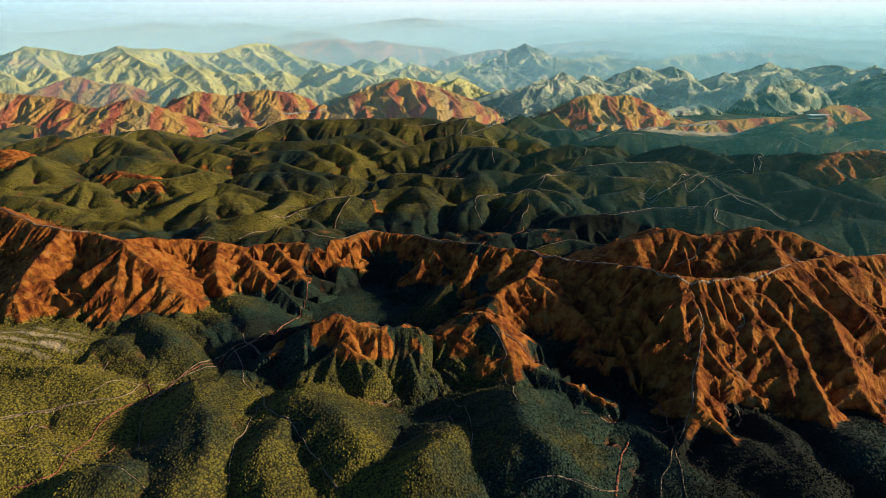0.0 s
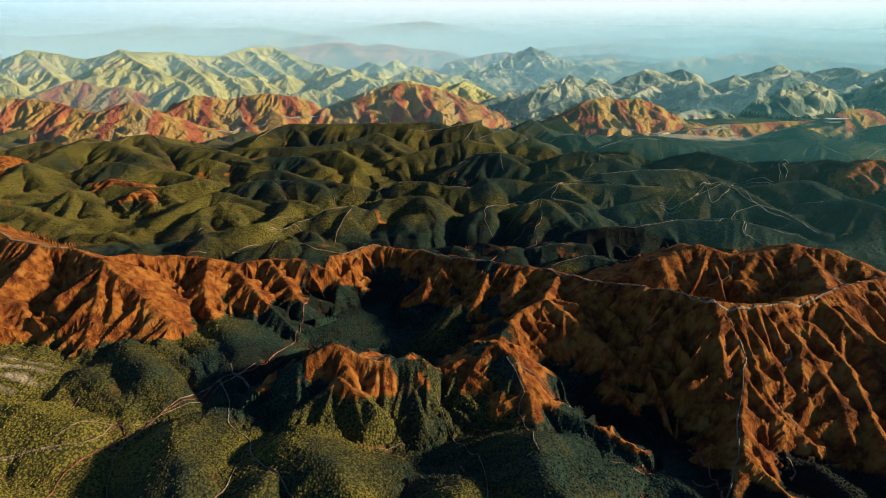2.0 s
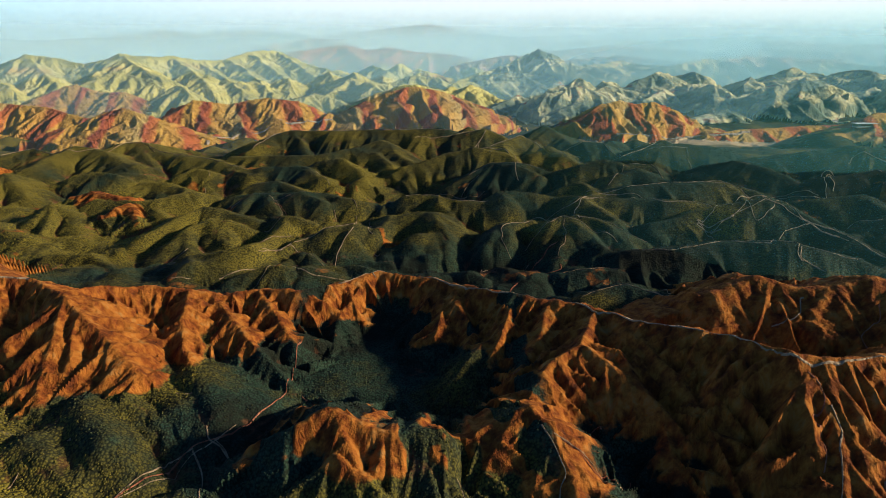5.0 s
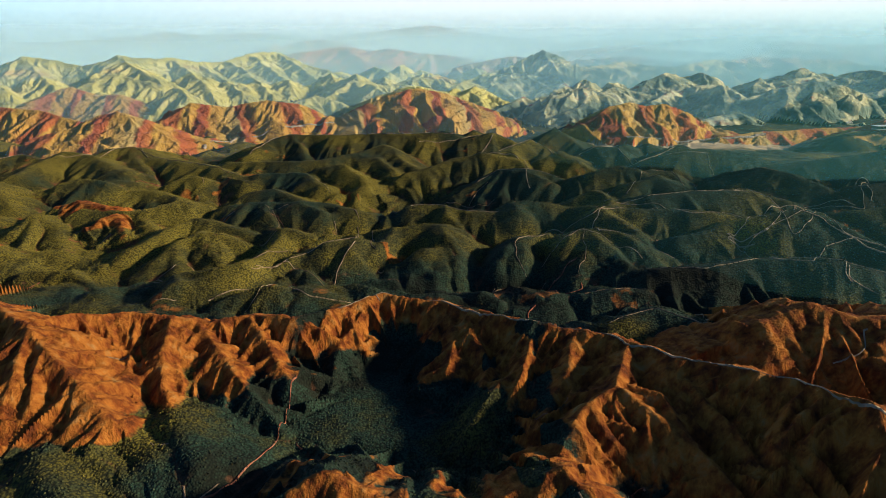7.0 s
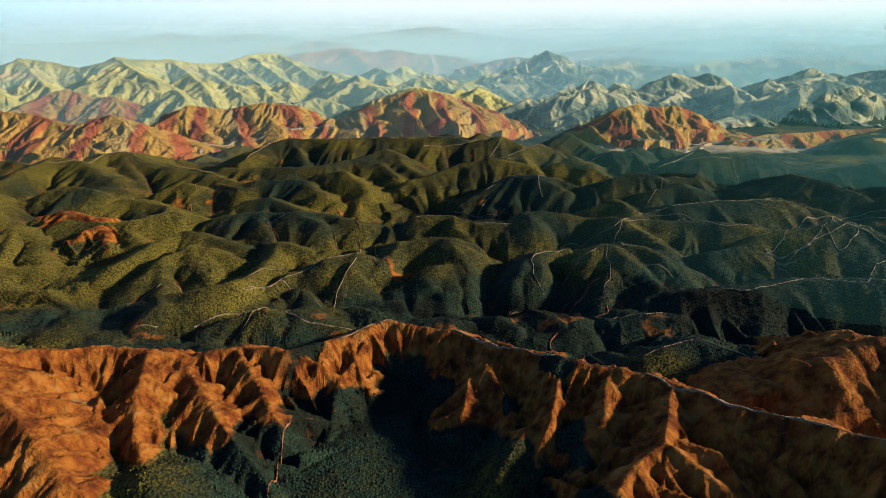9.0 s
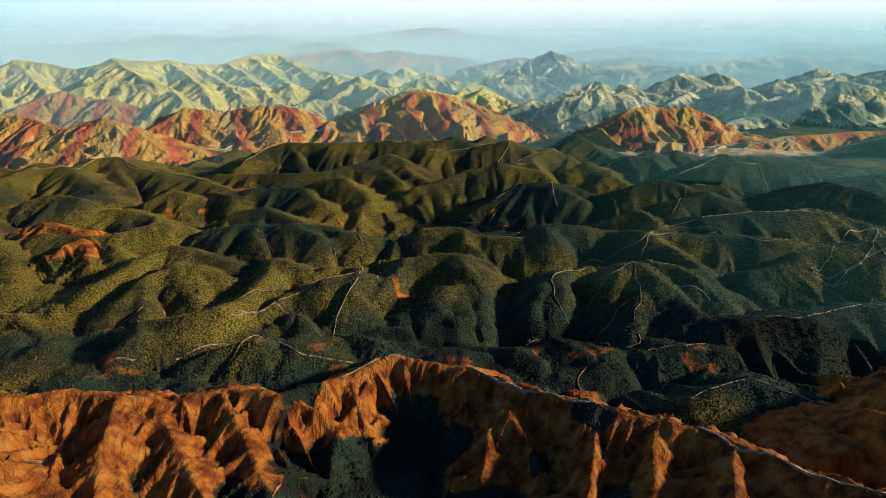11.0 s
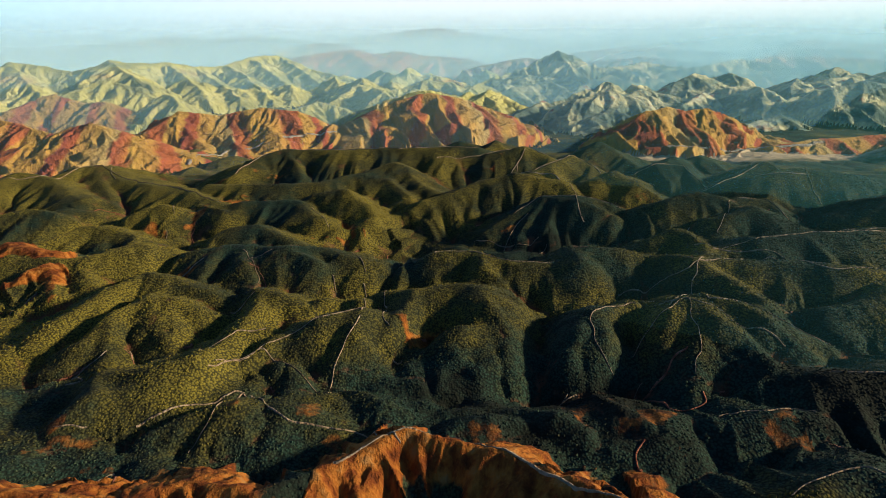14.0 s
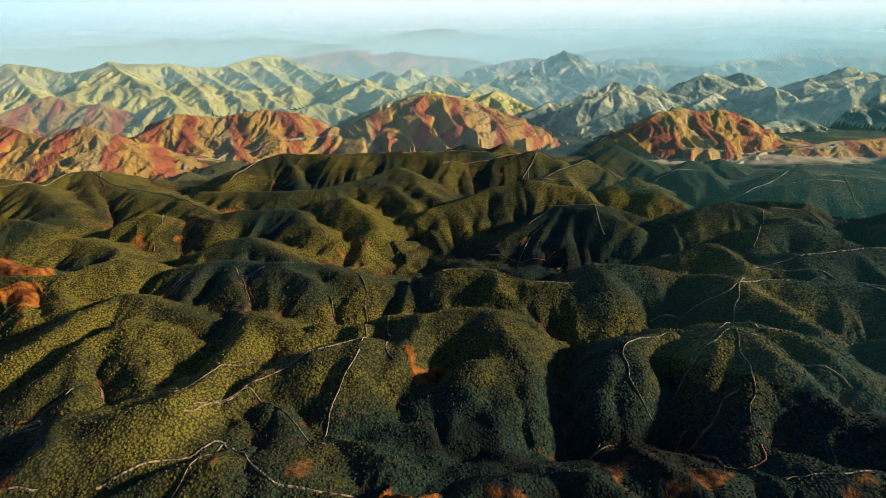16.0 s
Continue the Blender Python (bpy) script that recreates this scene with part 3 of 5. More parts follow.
hill("pale_hill", [(-1065, 1370, 138), (-951, 1280, 116), (-862, 1200, 98)], 0.7, 3, 0.6)
hill("pale_hill", [(-718, 1180, 99), (-678, 1250, 126), (-608, 1240, 113), (-529, 1180, 82)], 0.65, 4, 0.6)
hill("pale_hill", [(-300, 1080, 75), (-252, 1130, 91), (-211, 1120, 80), (-175, 1080, 65)], 0.65, 4, 0.6)
hill("pale_hill", [(-258, 1250, 81), (-222, 1350, 106), (-160, 1380, 92), (-95, 1420, 106), (-38, 1430, 103), (31, 1380, 75)], 0.65, 3, 0.6)
spur([(-222, 1350, 104), (-176, 1230, 82), (-154, 1180, 70)], 0.7, 3, 0.6)
spur([(-38, 1430, 103), (-12, 1300, 81), (-1, 1250, 68)], 0.7, 3, 0.6)
hill("grey_hill", [(-26, 1500, 80), (72, 1600, 108), (131, 1630, 124), (220, 1660, 167), (292, 1650, 132), (359, 1620, 114), (434, 1580, 100)], 1.15, 1, 0.9)
spur([(221, 1660, 166), (242, 1560, 116), (244, 1450, 95)], 1.0, 2, 0.8)
spur([(131, 1630, 122), (140, 1500, 98), (137, 1400, 85)], 1.0, 2, 0.8)
hill("grey_hill", [(53, 1050, 67), (113, 1130, 86), (156, 1080, 63)], 0.6, 4, 0.6)
hill("grey_hill", [(206, 1300, 97), (280, 1380, 113), (329, 1330, 94)], 0.6, 4, 0.6)
hill("grey_hill", [(80, 1300, 97), (155, 1350, 106), (192, 1280, 87)], 0.6, 4, 0.6)
hill("grey_hill", [(241, 1150, 85), (294, 1200, 97), (358, 1200, 86), (395, 1150, 65)], 0.6, 4, 0.6)
hill("grey_hill", [(371, 1400, 102), (470, 1480, 116), (532, 1400, 89)], 0.6, 4, 0.6)
hill("grey_hill", [(436, 1300, 84), (535, 1350, 92), (573, 1250, 71)], 0.6, 4, 0.6)
hill("grey_hill", [(605, 1550, 100), (745, 1650, 116), (810, 1550, 92)], 0.6, 4, 0.6)
hill("grey_hill", [(494, 1150, 74), (625, 1250, 86), (656, 1150, 68)], 0.6, 4, 0.6)
hill("grey_hill", [(730, 1450, 91), (888, 1550, 105), (934, 1450, 84)], 0.6, 4, 0.6)
hill("grey_hill", [(368, 980, 59), (435, 1020, 71), (449, 970, 54)], 0.6, 4, 0.6)
hill("grey_hill", [(586, 1080, 65), (745, 1200, 84), (814, 1150, 72)], 0.6, 4, 0.6)
hill("grey_hill", [(916, 1500, 81), (1114, 1600, 101), (1177, 1500, 79)], 0.6, 4, 0.6)
hill("grey_hill", [(349, 1700, 117), (481, 1800, 131), (577, 1750, 114)], 0.6, 4, 0.6)
hill("grey_hill", [(610, 1800, 112), (799, 1950, 132), (889, 1850, 112)], 0.6, 4, 0.6)
hill("grey_hill", [(928, 1800, 103), (1129, 1900, 119), (1294, 1850, 106)], 0.6, 4, 0.6)
hill("grey_hill", [(165, 1000, 71), (205, 1030, 81), (226, 1000, 71)], 0.6, 4, 0.6)
# far ranges in the haze
hill("red_range", [(-709, 2400, 135), (-644, 2450, 154), (-555, 2500, 168), (-450, 2550, 181), (-359, 2550, 163), (-267, 2550, 171), (-150, 2500, 151), (-15, 2500, 143), (115, 2400, 115)], 0.5, 10, 0.6)
spur([(-450, 2550, 178), (-346, 2300, 134), (-299, 2100, 101)], 0.55, 8, 0.6)
hill("far_range", [(-3779, 3400, 185), (-3228, 3500, 205), (-2580, 3500, 191), (-2248, 3600, 220), (-1862, 3700, 259), (-1724, 3700, 274), (-1491, 3700, 253), (-1186, 3700, 267), (-927, 3600, 244), (-650, 3500, 207)], 0.45, 20, 0.6)
hill("far_range", [(-876, 4300, 250), (-415, 4400, 301), (-177, 4400, 325), (100, 4400, 282), (369, 4300, 234), (741, 4200, 169)], 0.45, 20, 0.6)
hill("far_range", [(453, 2900, 151), (790, 3000, 169), (1193, 3000, 146), (1591, 3000, 153), (1971, 2900, 126), (2556, 2900, 141)], 0.45, 15, 0.6)
hill("far_range", [(684, 3900, 199), (1418, 4000, 201), (1949, 4000, 211), (2487, 4000, 173), (3452, 3900, 172)], 0.45, 15, 0.6)
hill("far_range", [(25, 2200, 114), (187, 2250, 141), (380, 2200, 125), (574, 2200, 138), (753, 2150, 120), (1046, 2250, 135), (1353, 2200, 118)], 0.5, 8, 0.6)

RIBS, CUTS = [], []


def rib(crest, kind="green_hill", slope=0.66, soft=5.0, spurs=0.2):
    RIBS.append((kind, [(x, y, z + (1.4 if 0 < k < len(crest) - 1 else 0.4)) for k, (x, y, z) in enumerate(crest)], slope, soft, spurs))


def cut(line):
    CUTS.append(line)


# ribs that run down from the crests
rib([(-138.1, 356.2, 79.1), (-126.8, 340.0, 76.9), (-117.0, 324.9, 72.4)])
rib([(-141.6, 337.7, 76.3), (-136.4, 325.4, 72.1), (-130.9, 314.1, 71.4)])
rib([(-160.4, 361.8, 78.2), (-155.9, 352.5, 75.4)])
rib([(-143.3, 303.8, 71.3), (-128.1, 304.4, 75.3), (-111.9, 302.7, 78.5), (-100.6, 306.2, 79.8), (-98.5, 320.1, 77.3), (-95.9, 333.4, 76.7), (-93.5, 346.1, 77.5), (-98.8, 358.7, 78.4)])
rib([(-129.0, 305.5, 74.5), (-122.3, 291.7, 77.1), (-120.3, 284.9, 73.5)])
rib([(-101.3, 307.3, 79.0), (-100.0, 298.4, 76.9)])
rib([(-88.8, 315.0, 76.2), (-80.9, 324.3, 78.3), (-69.7, 331.6, 81.0), (-56.2, 339.2, 79.9)])
rib([(-55.6, 336.0, 81.6), (-55.5, 325.3, 79.5), (-58.9, 316.9, 75.8), (-62.7, 309.6, 73.0)])
rib([(-96.6, 395.4, 84.0), (-81.7, 384.3, 81.2), (-77.3, 375.2, 76.0)])
rib([(-120.2, 406.0, 80.8), (-112.1, 386.8, 79.2), (-106.3, 375.8, 75.9)])
rib([(-39.2, 354.6, 81.1), (-43.4, 339.1, 78.2), (-45.5, 326.7, 76.8), (-42.0, 322.1, 73.4)])
rib([(-14.8, 349.7, 83.4), (-11.2, 337.9, 80.7), (-8.0, 328.2, 77.8), (-5.9, 318.5, 74.9), (-4.9, 313.9, 71.9)])
rib([(-28.7, 322.5, 77.2), (-20.8, 325.8, 78.8), (-12.5, 332.0, 77.4)])
rib([(-16.9, 311.1, 73.8), (-16.1, 300.6, 71.5)])
rib([(17.5, 338.0, 80.6), (15.2, 323.8, 80.3), (10.7, 316.1, 76.5), (6.6, 309.1, 71.0)])
rib([(20.8, 337.1, 81.9), (23.0, 321.6, 79.9), (22.8, 313.5, 74.7)])
rib([(52.5, 333.1, 86.6), (55.0, 321.8, 84.8), (60.3, 314.2, 81.0), (63.0, 304.2, 79.5), (65.4, 297.5, 78.9)])
rib([(52.5, 333.1, 86.6), (42.9, 328.0, 84.5), (35.8, 327.3, 79.7)])
rib([(52.5, 333.1, 86.6), (46.8, 315.1, 80.4), (42.7, 302.9, 75.7), (39.6, 294.2, 72.9)])
rib([(58.1, 338.1, 85.9), (66.6, 332.9, 85.4), (70.0, 324.8, 84.0), (74.5, 319.1, 81.0)])
rib([(58.4, 376.4, 85.7), (66.3, 364.3, 88.0), (73.5, 349.0, 85.2), (77.0, 336.8, 83.8), (85.1, 333.6, 80.9)])
rib([(-14.7, 386.6, 84.0), (-12.9, 374.3, 82.7), (-6.2, 364.6, 80.1)])
rib([(24.8, 385.9, 86.7), (24.7, 372.0, 85.6), (26.5, 366.3, 81.6)])
rib([(59.6, 401.8, 84.1), (72.7, 402.6, 87.3), (76.0, 385.4, 86.5), (74.3, 372.3, 86.8)])
rib([(24.9, 460.5, 88.0), (37.3, 454.5, 88.9), (52.0, 442.9, 84.2), (60.0, 438.5, 81.2)])
rib([(-70.3, 533.3, 84.7), (-58.5, 517.4, 80.6), (-49.7, 486.6, 77.6)])
rib([(-100.9, 496.2, 83.7), (-88.1, 496.2, 85.1), (-72.5, 475.1, 81.1), (-67.8, 472.1, 77.9)])
rib([(-200.2, 444.5, 78.2), (-185.3, 432.5, 76.5), (-174.6, 406.0, 78.1)])
rib([(-180.1, 498.5, 77.3), (-155.9, 479.1, 77.6), (-146.5, 478.3, 76.2)])
rib([(-70.8, 144.8, 74.9), (-62.7, 130.7, 74.4), (-59.4, 118.0, 73.7), (-59.9, 107.8, 72.0)])
rib([(-40.7, 139.8, 75.4), (-27.7, 129.1, 75.3), (-19.2, 120.4, 73.5), (-14.3, 115.7, 70.1)])
rib([(-43.4, 131.0, 73.3), (-44.3, 118.3, 73.4), (-46.6, 111.2, 70.2)])
rib([(0.9, 122.6, 75.2), (-3.3, 113.4, 75.8), (-5.7, 106.5, 73.3)])
rib([(18.6, 140.8, 76.6), (21.4, 125.5, 76.5), (27.1, 115.9, 75.4), (32.5, 108.0, 71.9)])
rib([(21.5, 125.9, 76.2), (18.4, 117.7, 74.0), (16.2, 109.2, 69.2)])
rib([(-107.8, 169.1, 73.2), (-94.8, 160.5, 69.9), (-86.8, 157.6, 67.2)])
rib([(-110.6, 190.6, 75.0), (-94.4, 172.7, 73.3), (-80.8, 165.7, 68.8)])
rib([(-98.6, 191.6, 74.5), (-83.2, 182.2, 69.8)])
rib([(-84.4, 204.5, 75.3), (-71.4, 190.2, 72.4)])
rib([(-139.7, 160.9, 72.7), (-118.3, 153.2, 74.0), (-101.7, 150.6, 71.7), (-96.5, 152.3, 68.0)])
rib([(-85.8, 110.0, 73.7), (-78.1, 108.1, 73.8), (-72.8, 106.9, 70.8)])
rib([(53.6, 136.0, 66.8), (58.9, 124.8, 68.1), (60.8, 112.1, 70.2)])
rib([(88.7, 140.2, 69.5), (90.2, 125.8, 70.9), (89.4, 112.5, 71.6)])
rib([(31.7, 212.8, 82.6), (44.1, 206.2, 81.3), (46.3, 189.2, 77.9), (53.8, 175.3, 73.6)], "red_ridge", 1.0, 0.8, 0.7)
rib([(52.2, 209.5, 84.7), (56.1, 196.9, 80.7), (60.8, 175.0, 75.9)], "red_ridge", 1.0, 0.8, 0.7)
rib([(87.4, 182.0, 91.1), (91.9, 170.6, 85.0), (94.4, 161.4, 79.2)], "red_ridge", 1.0, 0.8, 0.7)
rib([(81.6, 162.3, 81.1), (86.0, 150.7, 75.6), (91.7, 145.2, 71.3)], "red_ridge", 1.0, 0.8, 0.7)
rib([(100.5, 183.2, 91.2), (110.7, 178.8, 87.2), (111.9, 164.8, 81.4), (109.8, 147.3, 74.3), (105.4, 129.2, 72.0)], "red_ridge", 1.0, 0.8, 0.7)
rib([(121.5, 185.6, 90.6), (124.9, 170.0, 85.2), (122.8, 153.2, 78.4), (121.6, 140.7, 69.1)], "red_ridge", 1.0, 0.8, 0.7)
rib([(137.4, 196.1, 92.4), (140.0, 172.8, 83.8), (143.0, 165.7, 78.9)], "red_ridge", 1.0, 0.8, 0.7)
rib([(70.9, 139.1, 73.0), (74.0, 132.4, 71.0), (76.4, 123.5, 71.0)], "red_ridge", 1.0, 0.8, 0.7)
rib([(-40.0, 268.6, 79.2), (-48.1, 248.5, 72.2), (-47.7, 229.6, 66.5)], "red_ridge", 1.0, 0.8, 0.7)
rib([(-6.3, 252.2, 79.2), (1.5, 231.7, 73.5), (-5.5, 211.0, 69.9)], "red_ridge", 1.0, 0.8, 0.7)
rib([(16.5, 240.2, 82.2), (10.9, 224.0, 76.8), (3.6, 210.4, 70.2)], "red_ridge", 1.0, 0.8, 0.7)
# gullies cut between them
cut([(-92.7, 297.0), (-87.5, 311.1), (-79.6, 319.5), (-74.0, 334.1), (-65.9, 352.1)])
cut([(-134.3, 292.4), (-135.8, 305.6)])
cut([(5.0, 355.4), (4.3, 325.2), (-0.1, 306.8)])
cut([(32.3, 332.0), (29.7, 318.0), (27.4, 307.9)])
cut([(-109.0, 340.4), (-102.9, 348.2), (-107.2, 362.0)])
cut([(-62.3, 461.4), (-42.8, 473.3)])
cut([(-44.3, 321.0), (-31.6, 316.9), (-33.9, 335.9)])
cut([(-62.1, 304.0), (-50.9, 304.2), (-28.4, 301.6), (-0.3, 305.6), (27.6, 306.2)])

# smaller hills fill the hazy country behind
fill = np.random.default_rng(21)
for k in range(150):
    y = 1060 + 1150 * fill.random()
    x = y * (-0.75 + 1.6 * fill.random())
    pale = x < 0.05 * y
    top = 66 + (16 + 27 * fill.random()) * (0.7 + 0.00030 * y) + (0 if pale else 5)
    way, run = fill.random() * 3.14, 30 + 55 * fill.random()
    dx, dy = run * math.cos(way), run * math.sin(way)
    hill("pale_hill" if pale else "grey_hill", [(x - dx, y - dy, top - 14), (x, y, top), (x + dx * 0.8, y + dy * 1.2, top - 11)], 0.7, 2, 0.7)

for k in range(34):
    y, x = 610 + 150 * fill.random(), -520 + 1120 * fill.random()
    if 110 < x < 500 and y > 670:
        continue
    top = 71 + 9 * fill.random() + 0.012 * x
    way, run = 0.3 + 1.0 * fill.random() * (1 if k % 2 else -1), 18 + 16 * fill.random()
    dx, dy = run * math.cos(way), run * math.sin(way)
    hill("green_hill", [(x - dx, y - dy, top - 7), (x, y, top), (x + dx, y + dy * 0.6, top - 8)], 0.5, 6, 0.25)

# the sheet of ground: a fan of rows and columns, fine where the camera passes near

def fan_width(y):
    return np.sqrt((y + 20.0) ** 2 + 90.0 ** 2)


def make_rows():
    rows = list(np.linspace(-900, -320, 14)) + list(np.arange(-300, 94, 5.0))
    y = 96.0
    while y < 4880:
        rows.append(y)
        y += max(0.5, 0.0037 * y) if y < 700 else 0.0037 * y + 0.0009 * (y - 700)
    return np.array(rows)


ROWS = make_rows()
COLS = np.concatenate([np.linspace(-2.8, -0.89, 40), np.linspace(-0.86, 0.86, 940), np.linspace(0.89, 2.8, 40)])
GY = np.repeat(ROWS[:, None], len(COLS), 1)
GX = COLS[None, :] * fan_width(ROWS)[:, None]

rng = np.random.default_rng(7)
LATTICE = rng.random((256, 256)) * 2 - 1


def value_noise(x, y):
    xi, yi = np.floor(x).astype(int), np.floor(y).astype(int)
    fx, fy = x - xi, y - yi
    fx, fy = fx * fx * (3 - 2 * fx), fy * fy * (3 - 2 * fy)
    a, b = LATTICE[xi & 255, yi & 255], LATTICE[(xi + 1) & 255, yi & 255]
    c, d = LATTICE[xi & 255, (yi + 1) & 255], LATTICE[(xi + 1) & 255, (yi + 1) & 255]
    return (a + (b - a) * fx) * (1 - fy) + (c + (d - c) * fx) * fy


def fbm(x, y, octaves=4, gain=0.5):
    total, amp = 0.0, 1.0
    for k in range(octaves):
        total = total + amp * value_noise(x * 2 ** k + 17.3 * k, y * 2 ** k - 9.1 * k)
        amp *= gain
    return total


def step(lo, hi, v):
    t = np.clip((v - lo) / (hi - lo), 0, 1)
    return t * t * (3 - 2 * t)


SOIL = {"red_ridge": 1.0, "red_knoll": 1.0, "red_hill": 1.0, "sandy_mound": 0.15}

# the floor of the valleys
GZ = 65.0 + 2.2 * fbm(GX / 60, GY / 60, 3) - 13.0 * step(590, 860, GY) + 7 * step(1000, 1500, GY) + 6 * step(2100, 4000, GY)
GZ = GZ + 2.5 * step(165, 200, GY) * (1 - step(236, 264, GY)) * (1 - step(-90, -50, GX))
GZ = GZ + 2.0 * step(236, 264, GY) * (1 - step(530, 650, GY)) + 4.0 * step(236, 264, GY) * (1 - step(285, 315, GY)) * (1 - step(20, 70, GX))
GZ = GZ + 2.5 * fbm(GX / 22, GY / 22, 3) * step(236, 264, GY) * (1 - step(600, 700, GY))
GZ = GZ + (6.0 * fbm(GX / 45, GY / 45, 4) - 2) * (1 - step(20, 105, GY)) + 2.0 * (1 - step(150, 180, GY))
GZ = GZ + 3.0 * fbm(GX / 260, GY / 260, 3) * step(1000, 1600, GY)
OWNER = np.zeros(GX.shape, int)
RED = np.zeros(GX.shape)
GULLY = np.zeros(GX.shape)
WARP_X, WARP_Y = value_noise(GX / 23, GY / 23), value_noise(GX / 23 + 50, GY / 23 + 90)
FINE_X, FINE_Y = value_noise(GX / 7 + 11, GY / 7), value_noise(GX / 7, GY / 7 + 31)
SOILNOISE = fbm(GX / 9, GY / 9, 3)


def raise_line(number, kind, crest, slope, soft, spurs, seed, rib=0.0):
    """Lift the ground under one crest line: rounded on top, falling to both sides, with gullies between small side spurs."""
    pts = np.array(crest)
    reach = (pts[:, 2].max() - 56) / slope * 1.5 + 10
    if rib:
        reach = rib
    r0, r1 = np.searchsorted(ROWS, [pts[:, 1].min() - reach, pts[:, 1].max() + reach])
    if r1 <= r0:
        return
    w = fan_width(ROWS[r0:r1])
    lo, hi = ((pts[:, 0].min() - reach) / w).min(), ((pts[:, 0].max() + reach) / w).max()
    c0, c1 = np.searchsorted(COLS, [lo, hi])
    if c1 <= c0:
        return
    box = (slice(r0, r1), slice(c0, c1))
    far = float(np.clip(pts[:, 1].mean() / 330, 1, 12))
    bare = kind not in ("green_hill", "sandy_mound")
    if not bare:
        slope, soft, spurs = slope * 1.0, soft * 0.42, spurs * 1.6
    warp = (1.6 if bare else 1.8) * far ** 0.8
    x = GX[box] + warp * WARP_X[box] + (0.5 * FINE_X[box] if bare else 0.3 * FINE_X[box])
    y = GY[box] + warp * WARP_Y[box] + (0.5 * FINE_Y[box] if bare else 0.3 * FINE_Y[box])
    best, run, near = np.full(x.shape, -1e9), 0.0, np.full(x.shape, 1e9)
    for a, b in zip(pts[:-1], pts[1:]):
        d = b[:2] - a[:2]
        length = math.hypot(*d) + 1e-6
        t = ((x - a[0]) * d[0] + (y - a[1]) * d[1]) / length ** 2
        tc = np.clip(t, 0, 1)
        ox, oy = x - a[0] - d[0] * tc, y - a[1] - d[1] * tc
        dist = np.hypot(ox, oy)
        near = np.minimum(near, dist)
        side = np.where(d[0] * oy - d[1] * ox > 0, 0.0, 37.7)
        along = run + np.clip(t, -2, 3) * length
        n = value_noise(along / (9.0 * far) + seed, side + dist / (40 * far))
        fine = value_noise(along / (3.6 * far) + seed * 1.7, side + 5 + dist / (22 * far))
        rill = value_noise(along / (1.5 * far) + seed * 2.3, side + 9 + dist / (14 * far)) if bare else 0
        gully = 1 + spurs * ((1.5 if bare else 1.2) * np.abs(n) - 0.45)
        drop = slope * (np.sqrt(dist ** 2 + soft ** 2) - soft) * gully
        drop = drop + spurs * slope * (0.8 if bare else 0.35) * (np.abs(fine) - 0.25) * np.minimum(dist, 6 * far)
        if bare:
            drop = drop + spurs * slope * 0.6 * (np.abs(rill) - 0.25) * np.minimum(dist, 2.2 * far)
        foot = pts[:, 2].max() - 62
        if bare:
            drop = drop - 0.16 * slope * np.maximum(drop - 0.55 * foot, 0)
        h = a[2] + (b[2] - a[2]) * tc - drop
        best = np.maximum(best, h)
        run += length
    if rib:                               # a short rib runs out before its patch of ground ends
        best = best - 2.5 * np.maximum(0, near - 0.5 * rib)
    old = GZ[box]
    k = (0.7 if bare else 2.2) * far ** 0.7
    diff = best - old
    mixing = np.clip(0.5 + 0.5 * diff / k, 0, 1)
    if not rib:
        GULLY[box] = np.where(diff > -3 * far, np.maximum(np.exp(-np.abs(diff) / (0.9 * far)), GULLY[box] * (diff < 3 * far)), GULLY[box])
    GZ[box] = old + (best - old) * mixing + k * mixing * (1 - mixing)
    OWNER[box] = np.where(diff > 0, number, OWNER[box])
    wide = np.clip(0.5 + 0.5 * (diff + 1.2 * SOILNOISE[box]) / 1.5, 0, 1)
    RED[box] = RED[box] + (SOIL.get(kind, 0.0) - RED[box]) * wide


def side_spurs(number, kind, line, seed):
    """Short ribs that branch off a crest line on both sides and run downhill."""
    crest, slope, soft, spurs = line
    pts = np.array(crest)
    far = float(np.clip(pts[:, 1].mean() / 330, 1, 12))
    green = kind in ("green_hill", "sandy_mound")
    gap, rib = (16.0, 22.0) if green else (6.5 * far, 12.0 * far)
    if kind.endswith("_range"):
        gap, rib = 90.0, 170.0
    own = np.random.default_rng(int(seed * 1000))
    for a, b in zip(pts[:-1], pts[1:]):
        d = (b - a)[:2]
        length = math.hypot(*d)
        d = d / (length + 1e-6)
        if b[2] > a[2]:
            d_down = -d
        else:
            d_down = d
        for k in range(max(1, int(length / gap))):
            for side in (-1, 1):
                if green and pts[0, 1] < 420 and own.random() < 0.55:
                    continue
                t = (k + own.random()) / max(1, int(length / gap))
                p = a + (b - a) * t
                lean = 0.25 + 0.6 * own.random()
                way = np.array([-d[1], d[0]]) * side + d_down * lean
                way = way / np.hypot(*way)
                bend = np.array([-way[1], way[0]]) * (own.random() - 0.5) * 0.8
                run = rib * (0.6 + 0.7 * own.random())
                fall = slope * (0.46 if green else 0.54) * (0.9 + 0.25 * own.random())
                top = p[2] - (0.6 if green else 0.2) * soft * 0.5
                rise = run * fall
                q = p[:2] + way * run * 0.5 + bend * run * 0.3
                e = p[:2] + (way + bend) * run
                raise_line(number, kind, [(p[0], p[1], top), (q[0], q[1], top - rise * 0.45), (e[0], e[1], top - rise * 1.1)],
                           slope * (1.12 if green else 1.15), soft * (0.55 if green else 0.4), spurs, seed + k * 0.37 + side, rib=rib * 1.9)


